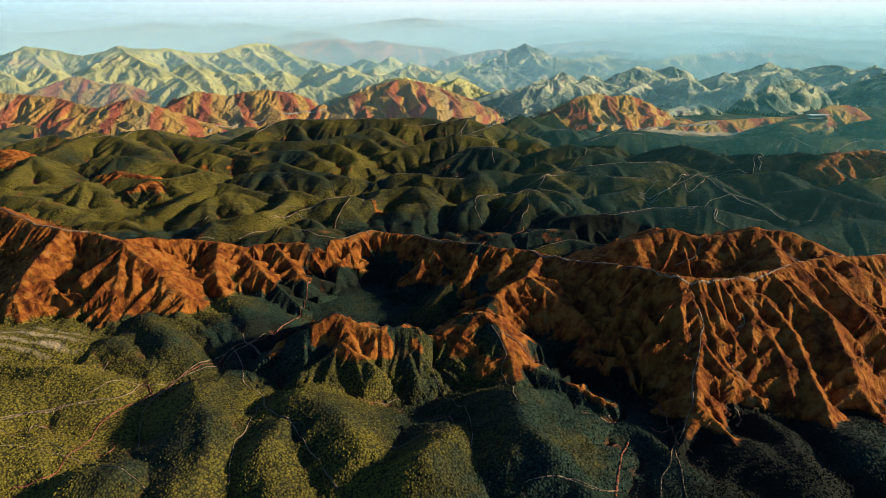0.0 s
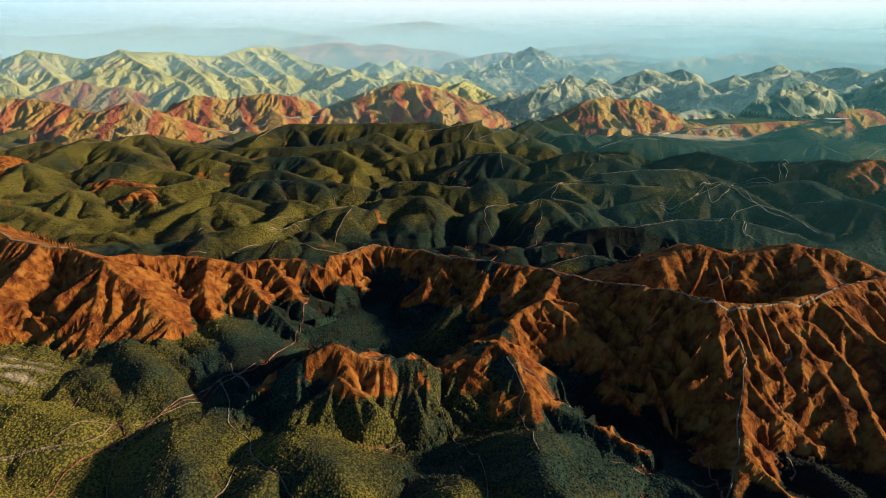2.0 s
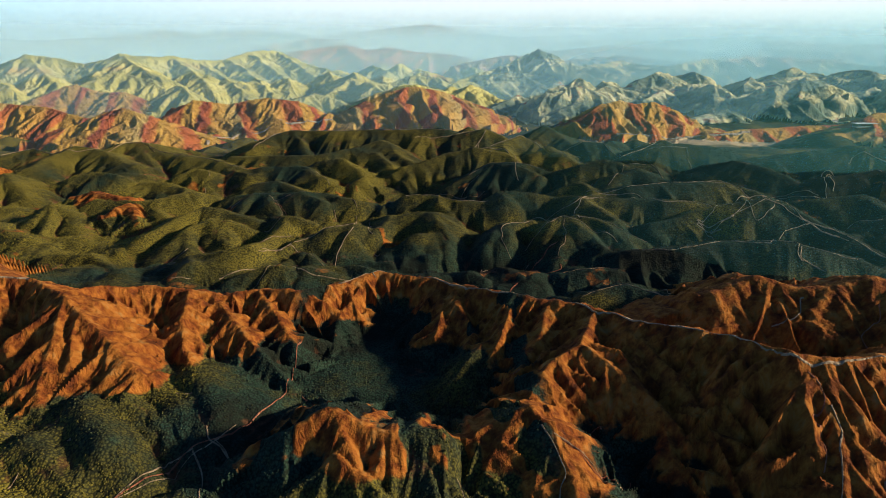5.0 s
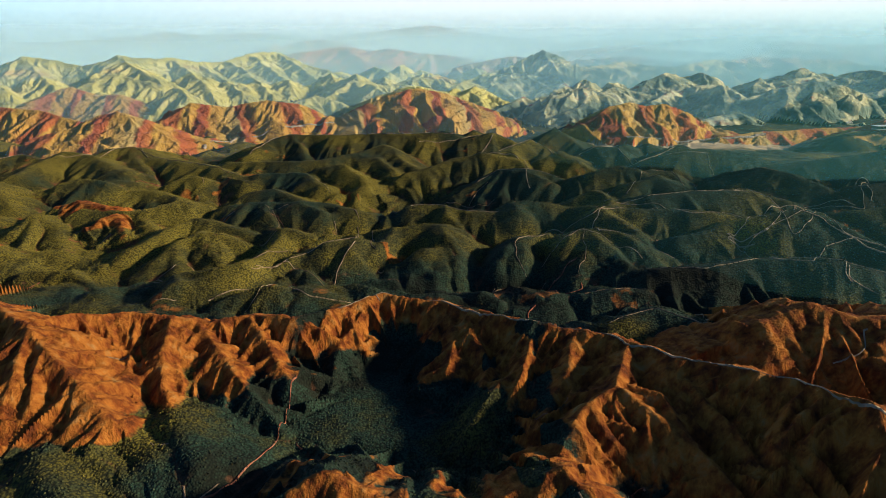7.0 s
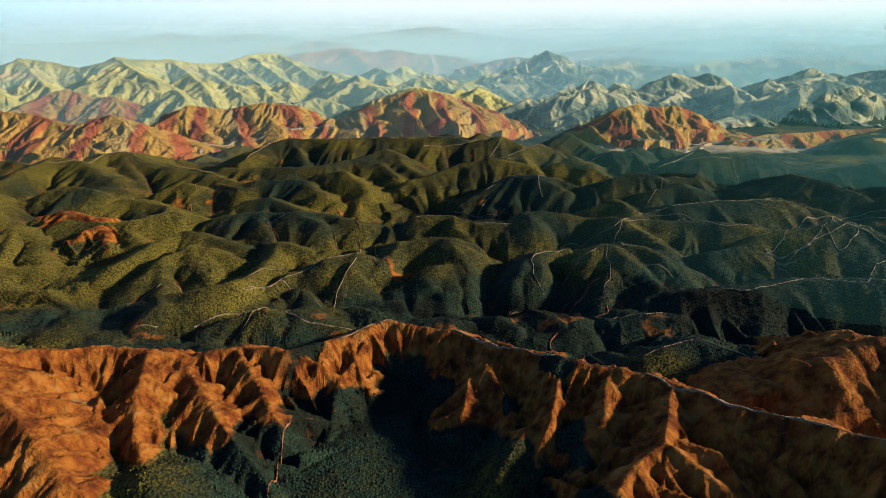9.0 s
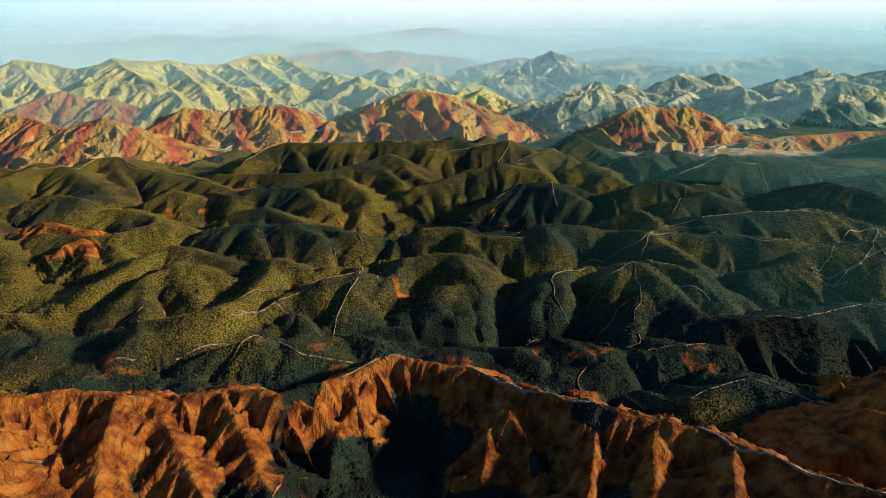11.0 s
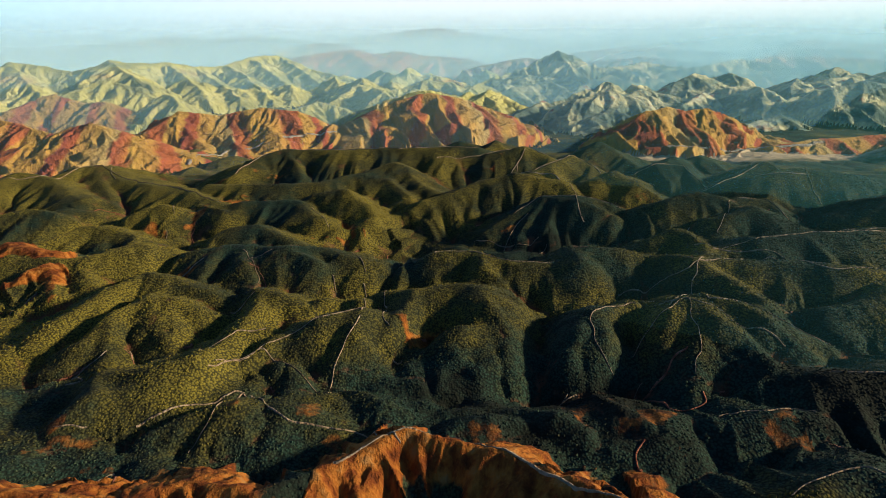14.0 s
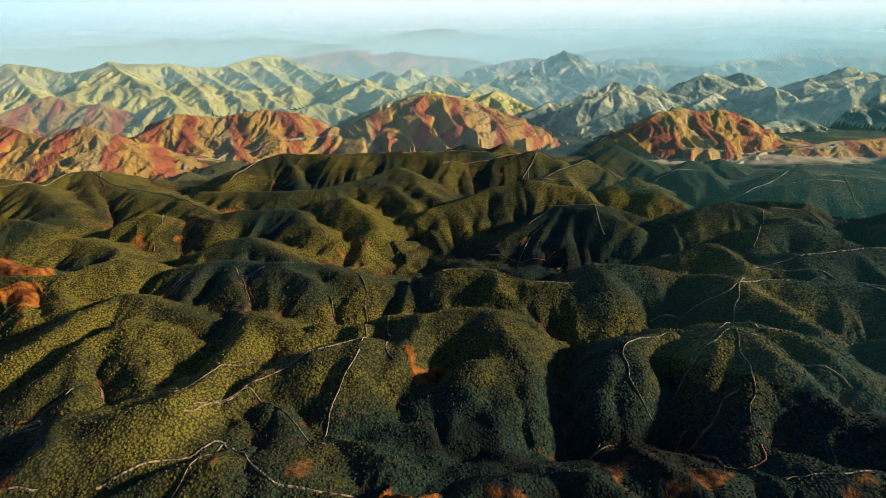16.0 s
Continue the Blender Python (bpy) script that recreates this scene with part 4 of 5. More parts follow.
PIECES = []       # hill, line of that hill: the crest first, then its spurs
for number, (kind, lines) in enumerate(HILLS, 1):
    for j, line in enumerate(lines):
        PIECES.append((number - 1, j))
        raise_line(len(PIECES), kind, *line, seed=number * 3.7 + j * 1.3)
        side_spurs(len(PIECES), kind, line, number * 3.7 + j * 1.3)
for j, (kind, crest, slope, soft, spurs) in enumerate(RIBS):
    row, col = np.searchsorted(ROWS, crest[0][1]), np.searchsorted(COLS, crest[0][0] / fan_width(crest[0][1]))
    raise_line(OWNER[row, col], kind, crest, slope, soft, spurs, seed=400 + j * 2.1, rib=34.0)
for line in CUTS:
    deep = np.full(GX.shape, 1e9)
    for a, b in zip(np.array(line[:-1]), np.array(line[1:])):
        d = b - a
        t = np.clip(((GX - a[0]) * d[0] + (GY - a[1]) * d[1]) / (d @ d), 0, 1)
        deep = np.minimum(deep, (GX - a[0] - d[0] * t + 1.5 * WARP_X) ** 2 + (GY - a[1] - d[1] * t + 1.5 * WARP_Y) ** 2)
    GZ -= 2.6 * np.exp(-deep / 22)


def drain():
    """Let water run over the near country: how much ground drains through each place, as a share from 0 to 1."""
    r0, r1 = np.searchsorted(ROWS, [96, 2300])
    c0, c1 = 36, len(COLS) - 36
    z = GZ[r0:r1, c0:c1] + 0.35 * FINE_X[r0:r1, c0:c1] + 0.12 * rng.random((r1 - r0, c1 - c0))
    n, m = z.shape
    dy = np.gradient(ROWS[r0:r1])[:, None]
    dx = (fan_width(ROWS[r0:r1]) * (COLS[500] - COLS[499]))[:, None]
    down, steep = np.zeros((n, m), int), np.zeros((n, m))
    at = np.arange(n * m).reshape(n, m)
    for i, j in ((0, 1), (0, -1), (1, 0), (-1, 0), (1, 1), (1, -1), (-1, 1), (-1, -1)):
        a, b = slice(max(0, -i), n - max(0, i)), slice(max(0, -j), m - max(0, j))
        p, q = slice(max(0, i), n - max(0, -i)), slice(max(0, j), m - max(0, -j))
        fall = (z[a, b] - z[p, q]) / np.hypot(i * dy, j * dx)[a]
        better = fall > steep[a, b]
        steep[a, b] = np.where(better, fall, steep[a, b])
        down[a, b] = np.where(better, at[p, q] - at[a, b], down[a, b])
    area, step_down = (dx * dy + 0 * z).ravel().tolist(), down.ravel().tolist()
    for k in np.argsort(-z.ravel()).tolist():
        if step_down[k]:
            area[k + step_down[k]] += area[k]
    share = np.zeros(GZ.shape)
    coarse = np.maximum(1, ROWS[r0:r1] / 420)[:, None] ** 2.4
    share[r0:r1, c0:c1] = step(math.log(25), math.log(3000), np.log(np.array(area).reshape(n, m) / coarse))
    return share


def blurred(field, passes):
    for _ in range(passes):
        for axis in (0, 1):
            field = 0.5 * field + 0.25 * (np.roll(field, 1, axis) + np.roll(field, -1, axis))
    return field


FLOW = drain()
WET = np.minimum(1, 2.2 * blurred(FLOW, 2))
GZ -= (1.4 * WET * (1 + 0.8 * RED) + 4.5 * blurred(FLOW, 14) * (1 - 0.5 * RED)) * np.clip(GY / 420, 1, 4) * (1 - step(2000, 2300, GY))
GULLY = np.clip(0.5 * GULLY + 0.8 * WET + 1.3 * blurred(FLOW, 7), 0, 1)
# scrub creeps up the feet of the bare slopes
RED *= step(-3.0, 3.0, GZ - 72.8 - 5.5 * step(330, 350, GY) * (1 - step(470, 500, GY)) * (1 - step(-150, -120, GX)) - 3.5 * step(-60, -48, GX) * (1 - step(-2, 8, GX)) * step(140, 150, GY) * (1 - step(176, 186, GY)) + 4.5 * step(20, 80, GX) + 2.0 * step(-70, -50, GX) * (1 - step(5, 30, GX)) * step(215, 240, GY) + 3.0 * SOILNOISE + 5.0 * step(280, 330, GY))
# brush grows in the hollows of the bowl's wall
RED *= 1 - 0.95 * step(0.05, 0.45, fbm(GX / 8 + 3, GY / 13, 3)) * step(-72, -55, GX) * (1 - step(12, 30, GX)) * step(148, 158, GY) * (1 - step(262, 272, GY))
# thin orange soil on the mounds behind the crest, and bare spots among the scrub
RED = np.maximum(RED, 0.46 * step(0.2, 1.0, SOILNOISE + 0.5 * WARP_X) * step(255, 268, GY) * (1 - step(285, 312, GY)) * (GX < 60))
RED = np.maximum(RED, 0.6 * step(0.55, 0.85, fbm(GX / 38 + 5, GY / 30, 2)) * step(300, 330, GY) * (1 - step(560, 640, GY)) * step(0.15, 0.5, GULLY + 0.4 * SOILNOISE))
# a dusty flat by the road at the foot of the banded hills
DUSTY = np.exp(-((GY - 785 - 0.09 * (GX - 300)) / 48) ** 2) * step(130, 190, GX) * (1 - step(430, 560, GX)) * (1 - step(62, 70, GZ))
DUSTY = np.maximum(DUSTY, 0.44 * np.exp(-((GX + 143) / 26) ** 2 - ((GY - 175) / 10) ** 2) * (0.75 + 0.5 * np.sin(GY * 1.3 + 5 * WARP_X + 4 * FINE_Y)))      # pale terraces on the sandy mound
# light painted into the scrub tone: yellow-lit towards one side, dimmer towards the other
LIT_GRASS = np.clip(-GX / (0.43 * fan_width(GY)) - 0.22, -0.85, 1) + 0.5 * fbm(GX / 70 + 3, GY / 70, 2)
LIT_GRASS = LIT_GRASS - 1.9 * step(-90, -65, GX) * (1 - step(20, 45, GX)) * step(150, 185, GY) * (1 - step(255, 270, GY))   # dark brush below the crest
# foreground and mounds behind the crest dimmed in colour, as if in shade
LIT_GRASS = LIT_GRASS - (1 - step(150, 188, GY)) * (0.45 * step(-105, -75, GX) + 0.9 * step(40, 85, GX)) - 0.5 * step(258, 272, GY) * (1 - step(300, 325, GY))
# weathering
NEAR = 1 - step(600, 1500, GY)
GZ += NEAR * (0.55 * fbm(GX / 13, GY / 13, 3) + 0.10 * fbm(GX / 2.3, GY / 2.3, 2))
GZ += RED * 0.55 * (np.abs(value_noise(GX / 3.1, GY / 6.2)) - 0.3) + (1 - NEAR) * 2.5 * fbm(GX / 45, GY / 45, 4, 0.55)
GZ -= 1.5 * GULLY * NEAR * (1 - 0.6 * RED)

# the trodden end of the long crest is worn smooth
GZ += (blurred(GZ, 14) - GZ) * np.clip(1.6 * np.exp(-((GX + 190) / 42) ** 2 - ((GY - 266) / 16) ** 2), 0, 1)


def tidy_pieces():
    """Each piece keeps its largest patch; stray patches go to the piece beside them."""
    for number in range(len(PIECES), 0, -1):
        r, c = np.nonzero(OWNER == number)
        if len(r) == 0:
            continue
        r0, r1, c0, c1 = r.min(), r.max() + 1, c.min(), c.max() + 1
        mask = OWNER[r0:r1, c0:c1] == number
        left, best = mask.copy(), None
        for _ in range(60):
            if not left.any():
                break
            seed = np.argmax(left.sum(1))
            patch = np.zeros_like(mask)
            patch[seed, np.argmax(left[seed])] = True
            size = 0
            while patch.sum() != size:
                size = patch.sum()
                for _ in range(12):
                    grown = patch.copy()
                    grown[1:] |= patch[:-1]
                    grown[:-1] |= patch[1:]
                    grown[:, 1:] |= patch[:, :-1]
                    grown[:, :-1] |= patch[:, 1:]
                    patch = grown & mask
            if best is None or patch.sum() > best.sum():
                best = patch
            left &= ~patch
            if best.sum() > left.sum():
                break
        stray = mask & ~best
        if stray.any():
            box = OWNER[r0:r1, c0:c1]
            for _ in range(160):
                if not stray.any():
                    break
                for axis, shift in ((1, 1), (1, -1), (0, 1), (0, -1)):
                    beside = np.roll(box, shift, axis)
                    take = stray & (beside != number)
                    box[take] = beside[take]
                    stray &= ~take


tidy_pieces()
tidy_pieces()
tidy_pieces()


def height(x, y):
    """The height of the ground at places x, y."""
    x, y = np.atleast_1d(np.asarray(x, float)), np.atleast_1d(np.asarray(y, float))
    r = np.clip(np.interp(y, ROWS, np.arange(len(ROWS))), 0, len(ROWS) - 1.001)
    c = np.clip(np.interp(x / fan_width(y), COLS, np.arange(len(COLS))), 0, len(COLS) - 1.001)
    ri, ci = r.astype(int), c.astype(int)
    fr, fc = r - ri, c - ci
    top = GZ[ri, ci] * (1 - fc) + GZ[ri, ci + 1] * fc
    return top * (1 - fr) + (GZ[ri + 1, ci] * (1 - fc) + GZ[ri + 1, ci + 1] * fc) * fr


def of_grid(field, x, y):
    """A field of the sheet at the nearest grid point."""
    r = np.clip(np.rint(np.interp(y, ROWS, np.arange(len(ROWS)))), 0, len(ROWS) - 1).astype(int)
    c = np.clip(np.rint(np.interp(x / fan_width(y), COLS, np.arange(len(COLS)))), 0, len(COLS) - 1).astype(int)
    return field[r, c]


# ---- the ground and its hills, cut out of one sheet ----
LOOKS = {"ground": LAND, "green_hill": LAND, "sandy_mound": LAND, "red_ridge": LAND, "red_knoll": LAND, "red_hill": LAND,
         "banded_hill": BANDED, "pale_hill": PALE, "grey_hill": GREYISH, "red_range": REDDISH, "far_range": DISTANT}
TELL = {"green_hill": ("rounded olive-green hill covered with low scrub", "hill", "scrub-covered hills"),
        "sandy_mound": ("terraced sandy mound with thin grass", "mound", ""),
        "red_ridge": ("long orange-red eroded earth ridge with steep gullied spurs", "ridge", ""),
        "red_knoll": ("small bare red-brown eroded knoll below the ridge", "knoll", ""),
        "red_hill": ("bare red earth hill among green scrub hills", "hill", "bare red hills"),
        "banded_hill": ("hill of tilted red, ochre and yellow rock bands", "hill", "banded hills"),
        "pale_hill": ("pale yellow folded mountain with sharp gullied spurs", "mountain", "pale mountains"),
        "grey_hill": ("grey-green weathered hill in thin haze", "hill", "hazy hills"),
        "red_range": ("distant rose-red mountain range in thin haze", "mountain range", "far ranges"),
        "far_range": ("distant mountain range faded by haze", "mountain range", "far ranges")}


def sheet_normals():
    p = np.stack([GX, GY, GZ], -1)
    n = np.cross(np.gradient(p, axis=1), np.gradient(p, axis=0))
    return n / np.linalg.norm(n, axis=-1, keepdims=True)


NORMALS = sheet_normals()
rows_n, cols_n = GX.shape
CELL = OWNER[:-1, :-1]
INDEX = np.arange(rows_n * cols_n).reshape(rows_n, cols_n)
QUADS = np.stack([INDEX[:-1, :-1], INDEX[:-1, 1:], INDEX[1:, 1:], INDEX[1:, :-1]], -1).reshape(-1, 4)
FLAT = {"co": np.stack([GX, GY, GZ], -1).reshape(-1, 3), "normal": NORMALS.reshape(-1, 3), "soil": RED.ravel(), "gully": GULLY.ravel(), "dusty": DUSTY.ravel(), "lit_grass": LIT_GRASS.ravel()}


def cut_from_sheet(name, number, mat):
    """One hill, or the ground between, as a mesh of its own with the sheet's own normals."""
    quads = QUADS[CELL.ravel() == number]
    if len(quads) < 4:
        return None
    used, inverse = np.unique(quads.ravel(), return_inverse=True)
    me = bpy.data.meshes.new(name)
    me.vertices.add(len(used))
    me.vertices.foreach_set("co", FLAT["co"][used].ravel())
    me.loops.add(len(inverse))
    me.loops.foreach_set("vertex_index", inverse.astype(np.int32))
    me.polygons.add(len(quads))
    me.polygons.foreach_set("loop_start", np.arange(0, len(inverse), 4, dtype=np.int32))
    me.update(calc_edges=True)
    me.polygons.foreach_set("use_smooth", np.ones(len(quads), bool))
    for key in ("soil", "gully", "dusty", "lit_grass"):
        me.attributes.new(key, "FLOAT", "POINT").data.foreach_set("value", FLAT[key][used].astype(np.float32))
    me.materials.append(mat)
    me.normals_split_custom_set_from_vertices(FLAT["normal"][used].tolist())
    return new(name, me)


tagged(cut_from_sheet("ground", 0, LAND), "dry scrubby valley floor between the hills", "ground", kind="structure")
RAISED = {}
for number, (h, j) in enumerate(PIECES, 1):
    kind = HILLS[h][0]
    ob = cut_from_sheet(kind if j == 0 else "spur", number, LOOKS[kind])
    if not ob:
        continue
    if h in RAISED:
        ob.parent = RAISED[h]
    else:
        label, category, group = TELL[kind]
        RAISED[h] = tagged(ob, label, category, group, "structure" if kind.endswith("_range") else "")


def quick_mesh(name, verts, faces, mat, smooth=False):
    """A mesh from numpy arrays; all faces have the same number of corners."""
    me = bpy.data.meshes.new(name)
    me.vertices.add(len(verts))
    me.vertices.foreach_set("co", np.ascontiguousarray(verts, np.float32).ravel())
    me.loops.add(faces.size)
    me.loops.foreach_set("vertex_index", faces.astype(np.int32).ravel())
    me.polygons.add(len(faces))
    me.polygons.foreach_set("loop_start", np.arange(0, faces.size, faces.shape[1], dtype=np.int32))
    me.update(calc_edges=True)
    me.polygons.foreach_set("use_smooth", np.full(len(faces), smooth))
    me.materials.append(mat)
    return new(name, me)


# ---- low scrub, clump by clump ----
def scatter_scrub(count):
    y = 104 + 400 * rng.random(count) ** 1.15
    x = (rng.random(count) * 2 - 1) * 0.8 * fan_width(y)
    keep = (of_grid(RED, x, y) < 0.25) & (of_grid(GULLY, x, y) < 0.75) & (fbm(x / 14, y / 14, 3) + rng.random(count) * 1.2 > 0.15)
    x, y = x[keep], y[keep]
    z = height(x, y)
    n = len(x)
    size = (0.16 + 0.22 * rng.random(n) ** 2) * (0.8 + 0.0012 * y)
    tall = size * (0.8 + 0.5 * rng.random(n))
    turn = rng.random(n) * 6.28
    verts = np.zeros((n, 7, 3))
    for k in range(3):
        for ring, (r, h, off) in enumerate(((1.0, -0.25, 0.0), (0.8, 0.6, 1.05))):
            a = turn + off + k * math.pi / 1.5
            rr = size * r * (0.8 + 0.4 * rng.random(n))
            verts[:, ring * 3 + k] = np.stack([x + rr * np.cos(a), y + rr * np.sin(a), z + tall * h], -1)
    verts[:, 6] = np.stack([x + 0.2 * size, y, z + tall * 1.05], -1)
    tri = []
    for k in range(3):
        j = (k + 1) % 3
        tri += [(k, j, 3 + k), (j, 3 + j, 3 + k), (3 + k, 3 + j, 6)]
    faces = (np.array(tri)[None] + (np.arange(n) * 7)[:, None, None]).reshape(-1, 3)
    ob = quick_mesh("scrub", verts.reshape(-1, 3), faces, SCRUB)
    ob.data.attributes.new("lit_grass", "FLOAT", "POINT").data.foreach_set("value", np.repeat(of_grid(LIT_GRASS, x, y), 7).astype(np.float32))
    return ob


tagged(scatter_scrub(170000), "low olive and dark green scrub clumps on the slopes", "scrub", kind="stuff")


# ---- paths trodden along crests and valleys ----
def smooth_line(points, gap):
    """A rounded line through the points, with steps of about gap metres."""
    p = np.array([points[0], *points, points[-1]], float)
    out = []
    for k in range(1, len(p) - 2):
        n = max(2, int(np.hypot(*(p[k + 1] - p[k])) / gap))
        t = (np.arange(n) / n)[:, None]
        out.append(0.5 * (2 * p[k] + (p[k + 1] - p[k - 1]) * t + (2 * p[k - 1] - 5 * p[k] + 4 * p[k + 1] - p[k + 2]) * t ** 2
                          + (3 * p[k] - p[k - 1] - 3 * p[k + 1] + p[k + 2]) * t ** 3))
    return np.concatenate([*out, p[-1:]])


def trail(points, width=1.2, name="footpath", label="narrow pale dirt footpath trodden over the slopes", mat=None, wander=0.8):
    gap = 0.8 if points[0][1] < 420 else 2.5
    c = smooth_line(points, gap)
    c[1:-1] += wander * np.stack([value_noise(c[1:-1, 0] / 6, c[1:-1, 1] / 6), value_noise(c[1:-1, 1] / 6 + 9, c[1:-1, 0] / 6)], -1)
    d = np.gradient(c, axis=0)
    d /= np.linalg.norm(d, axis=1, keepdims=True) + 1e-9
    side = np.stack([-d[:, 1], d[:, 0]], -1)
    w = 0.52 * width * (0.8 + 0.45 * value_noise(np.arange(len(c)) * gap / 5, np.full(len(c), points[0][0])))
    rows = []
    for s, lift in ((-0.5, -0.04), (-0.4, 0.11), (0.0, 0.13), (0.4, 0.11), (0.5, -0.04)):
        q = c + side * (w * s)[:, None]
        z = height(q[:, 0], q[:, 1])
        if width > 5:                     # a graded bed
            z = np.convolve(np.pad(height(c[:, 0], c[:, 1]), 10, mode="edge"), np.ones(21) / 21, "valid") * 0.5 + 0.5 * z + 0.4
        rows.append(np.column_stack([q, z + lift + (0.0005 * q[:, 1] if lift > 0 else -0.1 - 0.04 * width)]))
    v = np.stack(rows, 1)
    n = len(c)
    idx = np.arange(n * 5).reshape(n, 5)
    f = np.stack([idx[:-1, 1:], idx[:-1, :-1], idx[1:, :-1], idx[1:, 1:]], -1).reshape(-1, 4)
    ob = quick_mesh(name, v.reshape(-1, 3), f, mat or DUST, True)
    return tagged(ob, label, "path" if name == "footpath" else name.replace("_", " "), "footpaths" if name == "footpath" else "", "structure" if name == "road" else "")


trail([(-25.0, 110.4), (-30.2, 116.3), (-36.1, 124.3), (-42.0, 130.6), (-48.2, 136.5), (-54.0, 148.0), (-60.8, 153.3), (-67.4, 170.0), (-72.4, 176.6)], 0.9)
trail([(-72.6, 177.2), (-78.1, 172.7), (-84.0, 159.9), (-89.0, 150.4), (-85.5, 136.4), (-79.2, 122.8)], 0.7)
trail([(-57.5, 231.2), (-57.1, 216.9), (-57.2, 198.8), (-62.2, 185.7), (-72.8, 177.9), (-81.7, 163.4), (-90.8, 151.1), (-97.5, 138.3), (-96.2, 127.8), (-95.4, 115.1), (-102.8, 109.6)], 0.8, "wash", "dry reddish wash running down the valley", WASH)
trail([(-54.0, 148.0), (-52.5, 130.2), (-54.2, 123.2), (-51.7, 111.8)], 0.6)
trail([(50.2, 106.0), (61.0, 126.1), (64.5, 130.1), (70.5, 139.5), (75.5, 150.1), (81.7, 162.4), (84.9, 172.7)], 0.9)
trail([(61.2, 124.9), (58.7, 115.1), (56.4, 105.6)], 0.6)
trail([(-122.8, 134.3), (-116.9, 139.3), (-107.5, 142.5), (-97.2, 147.4), (-95.5, 155.3)], 0.6)
trail([(-112.4, 120.8), (-102.4, 120.4), (-92.7, 120.0), (-79.4, 112.7), (-69.0, 107.6)], 0.5)
trail([(-4.4, 162.6), (-1.6, 154.8), (3.5, 145.4), (7.0, 136.1), (7.4, 121.9)], 0.5)
trail([(-13.8, 122.8), (-6.5, 126.1), (2.4, 126.0)], 0.5)
trail([(19.6, 109.5), (26.9, 109.5), (33.7, 107.5), (41.7, 109.4)], 0.5)
trail([(16.2, 172.5), (20.0, 161.8), (19.0, 156.2), (20.4, 134.8)], 0.6)
trail([(63.0, 149.2), (63.8, 137.5), (62.5, 126.6)], 1.3, "wash", "dry reddish wash running down the valley", WASH)
trail([(50.7, 131.1), (44.3, 118.0), (40.3, 106.8)], 1.3, "wash", "dry reddish wash running down the valley", WASH)
trail([(-234.0, 275.0), (-208.2, 262.0), (-179.3, 245.0), (-167.6, 240.0), (-154.1, 240.0)], 1.4)
trail([(-49.9, 262.0), (-34.8, 273.0), (-17.7, 268.0), (4.1, 250.0), (29.9, 238.0), (41.9, 228.0), (53.2, 215.0), (65.9, 205.0), (74.9, 194.0), (82.2, 183.0), (100.6, 184.0), (117.4, 190.0), (138.6, 202.0), (153.3, 205.0), (178.8, 210.0)], 1.3)
trail([(93.7, 216.9), (101.9, 217.6), (106.7, 224.6)], 0.9)
trail([(-106.5, 285.0), (-98.8, 290.6), (-90.4, 295.1), (-84.3, 301.8), (-70.4, 286.2), (-60.1, 282.9), (-47.1, 281.7), (-36.1, 269.6)], 1.0)
trail([(-84.3, 301.7), (-85.6, 283.0), (-88.6, 275.2)], 0.6)
trail([(-60.6, 306.3), (-59.2, 317.8), (-56.4, 325.3), (-54.9, 331.6)], 0.8)
trail([(-55.3, 334.6), (-56.8, 353.4), (-61.1, 373.6)], 0.7)
trail([(-60.9, 379.9), (-63.9, 386.8), (-71.2, 407.6)], 0.7)
trail([(-107.3, 479.7), (-99.6, 468.4), (-91.8, 452.4)], 0.8)
trail([(-119.6, 403.7), (-109.3, 387.9), (-104.6, 376.4)], 0.6)
trail([(42.2, 479.2), (38.4, 451.3), (39.5, 438.3)], 0.9)
trail([(24.4, 571.7), (17.6, 559.2), (13.2, 551.2)], 1.0)
trail([(17.8, 560.4), (18.2, 532.4), (40.5, 521.0), (42.6, 485.7), (42.8, 479.2)], 0.9)
trail([(-33.0, 388.5), (-16.8, 386.7), (-1.0, 377.0), (14.9, 376.1)], 0.7)
trail([(69.5, 363.8), (72.6, 365.8), (96.1, 370.8), (107.8, 356.6)], 0.8)
trail([(69.5, 363.8), (59.9, 360.8), (49.9, 361.7), (36.4, 359.7)], 0.7)
trail([(92.4, 408.8), (102.7, 425.5), (109.4, 438.3)], 0.7)
trail([(-289.8, 594.9), (-282.5, 581.0), (-270.4, 565.5)], 0.9)
trail([(-201.8, 508.2), (-187.2, 478.2)], 0.8)
trail([(-126.8, 283.2), (-122.2, 283.9), (-118.5, 283.7)], 0.6)
trail([(170.2, 374.6), (160.0, 322.0), (166.9, 307.4), (175.9, 283.4)], 1.2)
trail([(170.2, 374.6), (133.1, 327.4), (113.8, 326.6), (122.9, 319.2)], 0.9)
trail([(140.5, 285.9), (137.2, 280.4), (137.2, 275.8)], 0.9)
trail([(204.0, 366.8), (219.2, 396.4), (233.9, 375.8)], 1.0)
trail([(239.4, 361.6), (266.7, 386.0), (284.8, 391.5)], 1.3)
trail([(243.9, 421.4), (284.8, 391.5)], 1.2)
trail([(170.2, 374.6), (188.4, 375.2), (195.1, 365.1)], 1.0)
trail([(232.2, 401.5), (243.4, 409.3), (251.4, 391.5), (253.7, 381.9)], 0.9)
trail([(134.3, 466.9), (159.6, 461.7)], 1.0)
# the dusty road at the foot of the banded hills, and a gravel bed
trail([(199.4, 783.1), (242.3, 785.9), (297.8, 802.3), (330.1, 796.0), (378.3, 807.2)], 9.0, "road", "pale dusty dirt road at the foot of the banded hills", GRAVEL, 3.0)
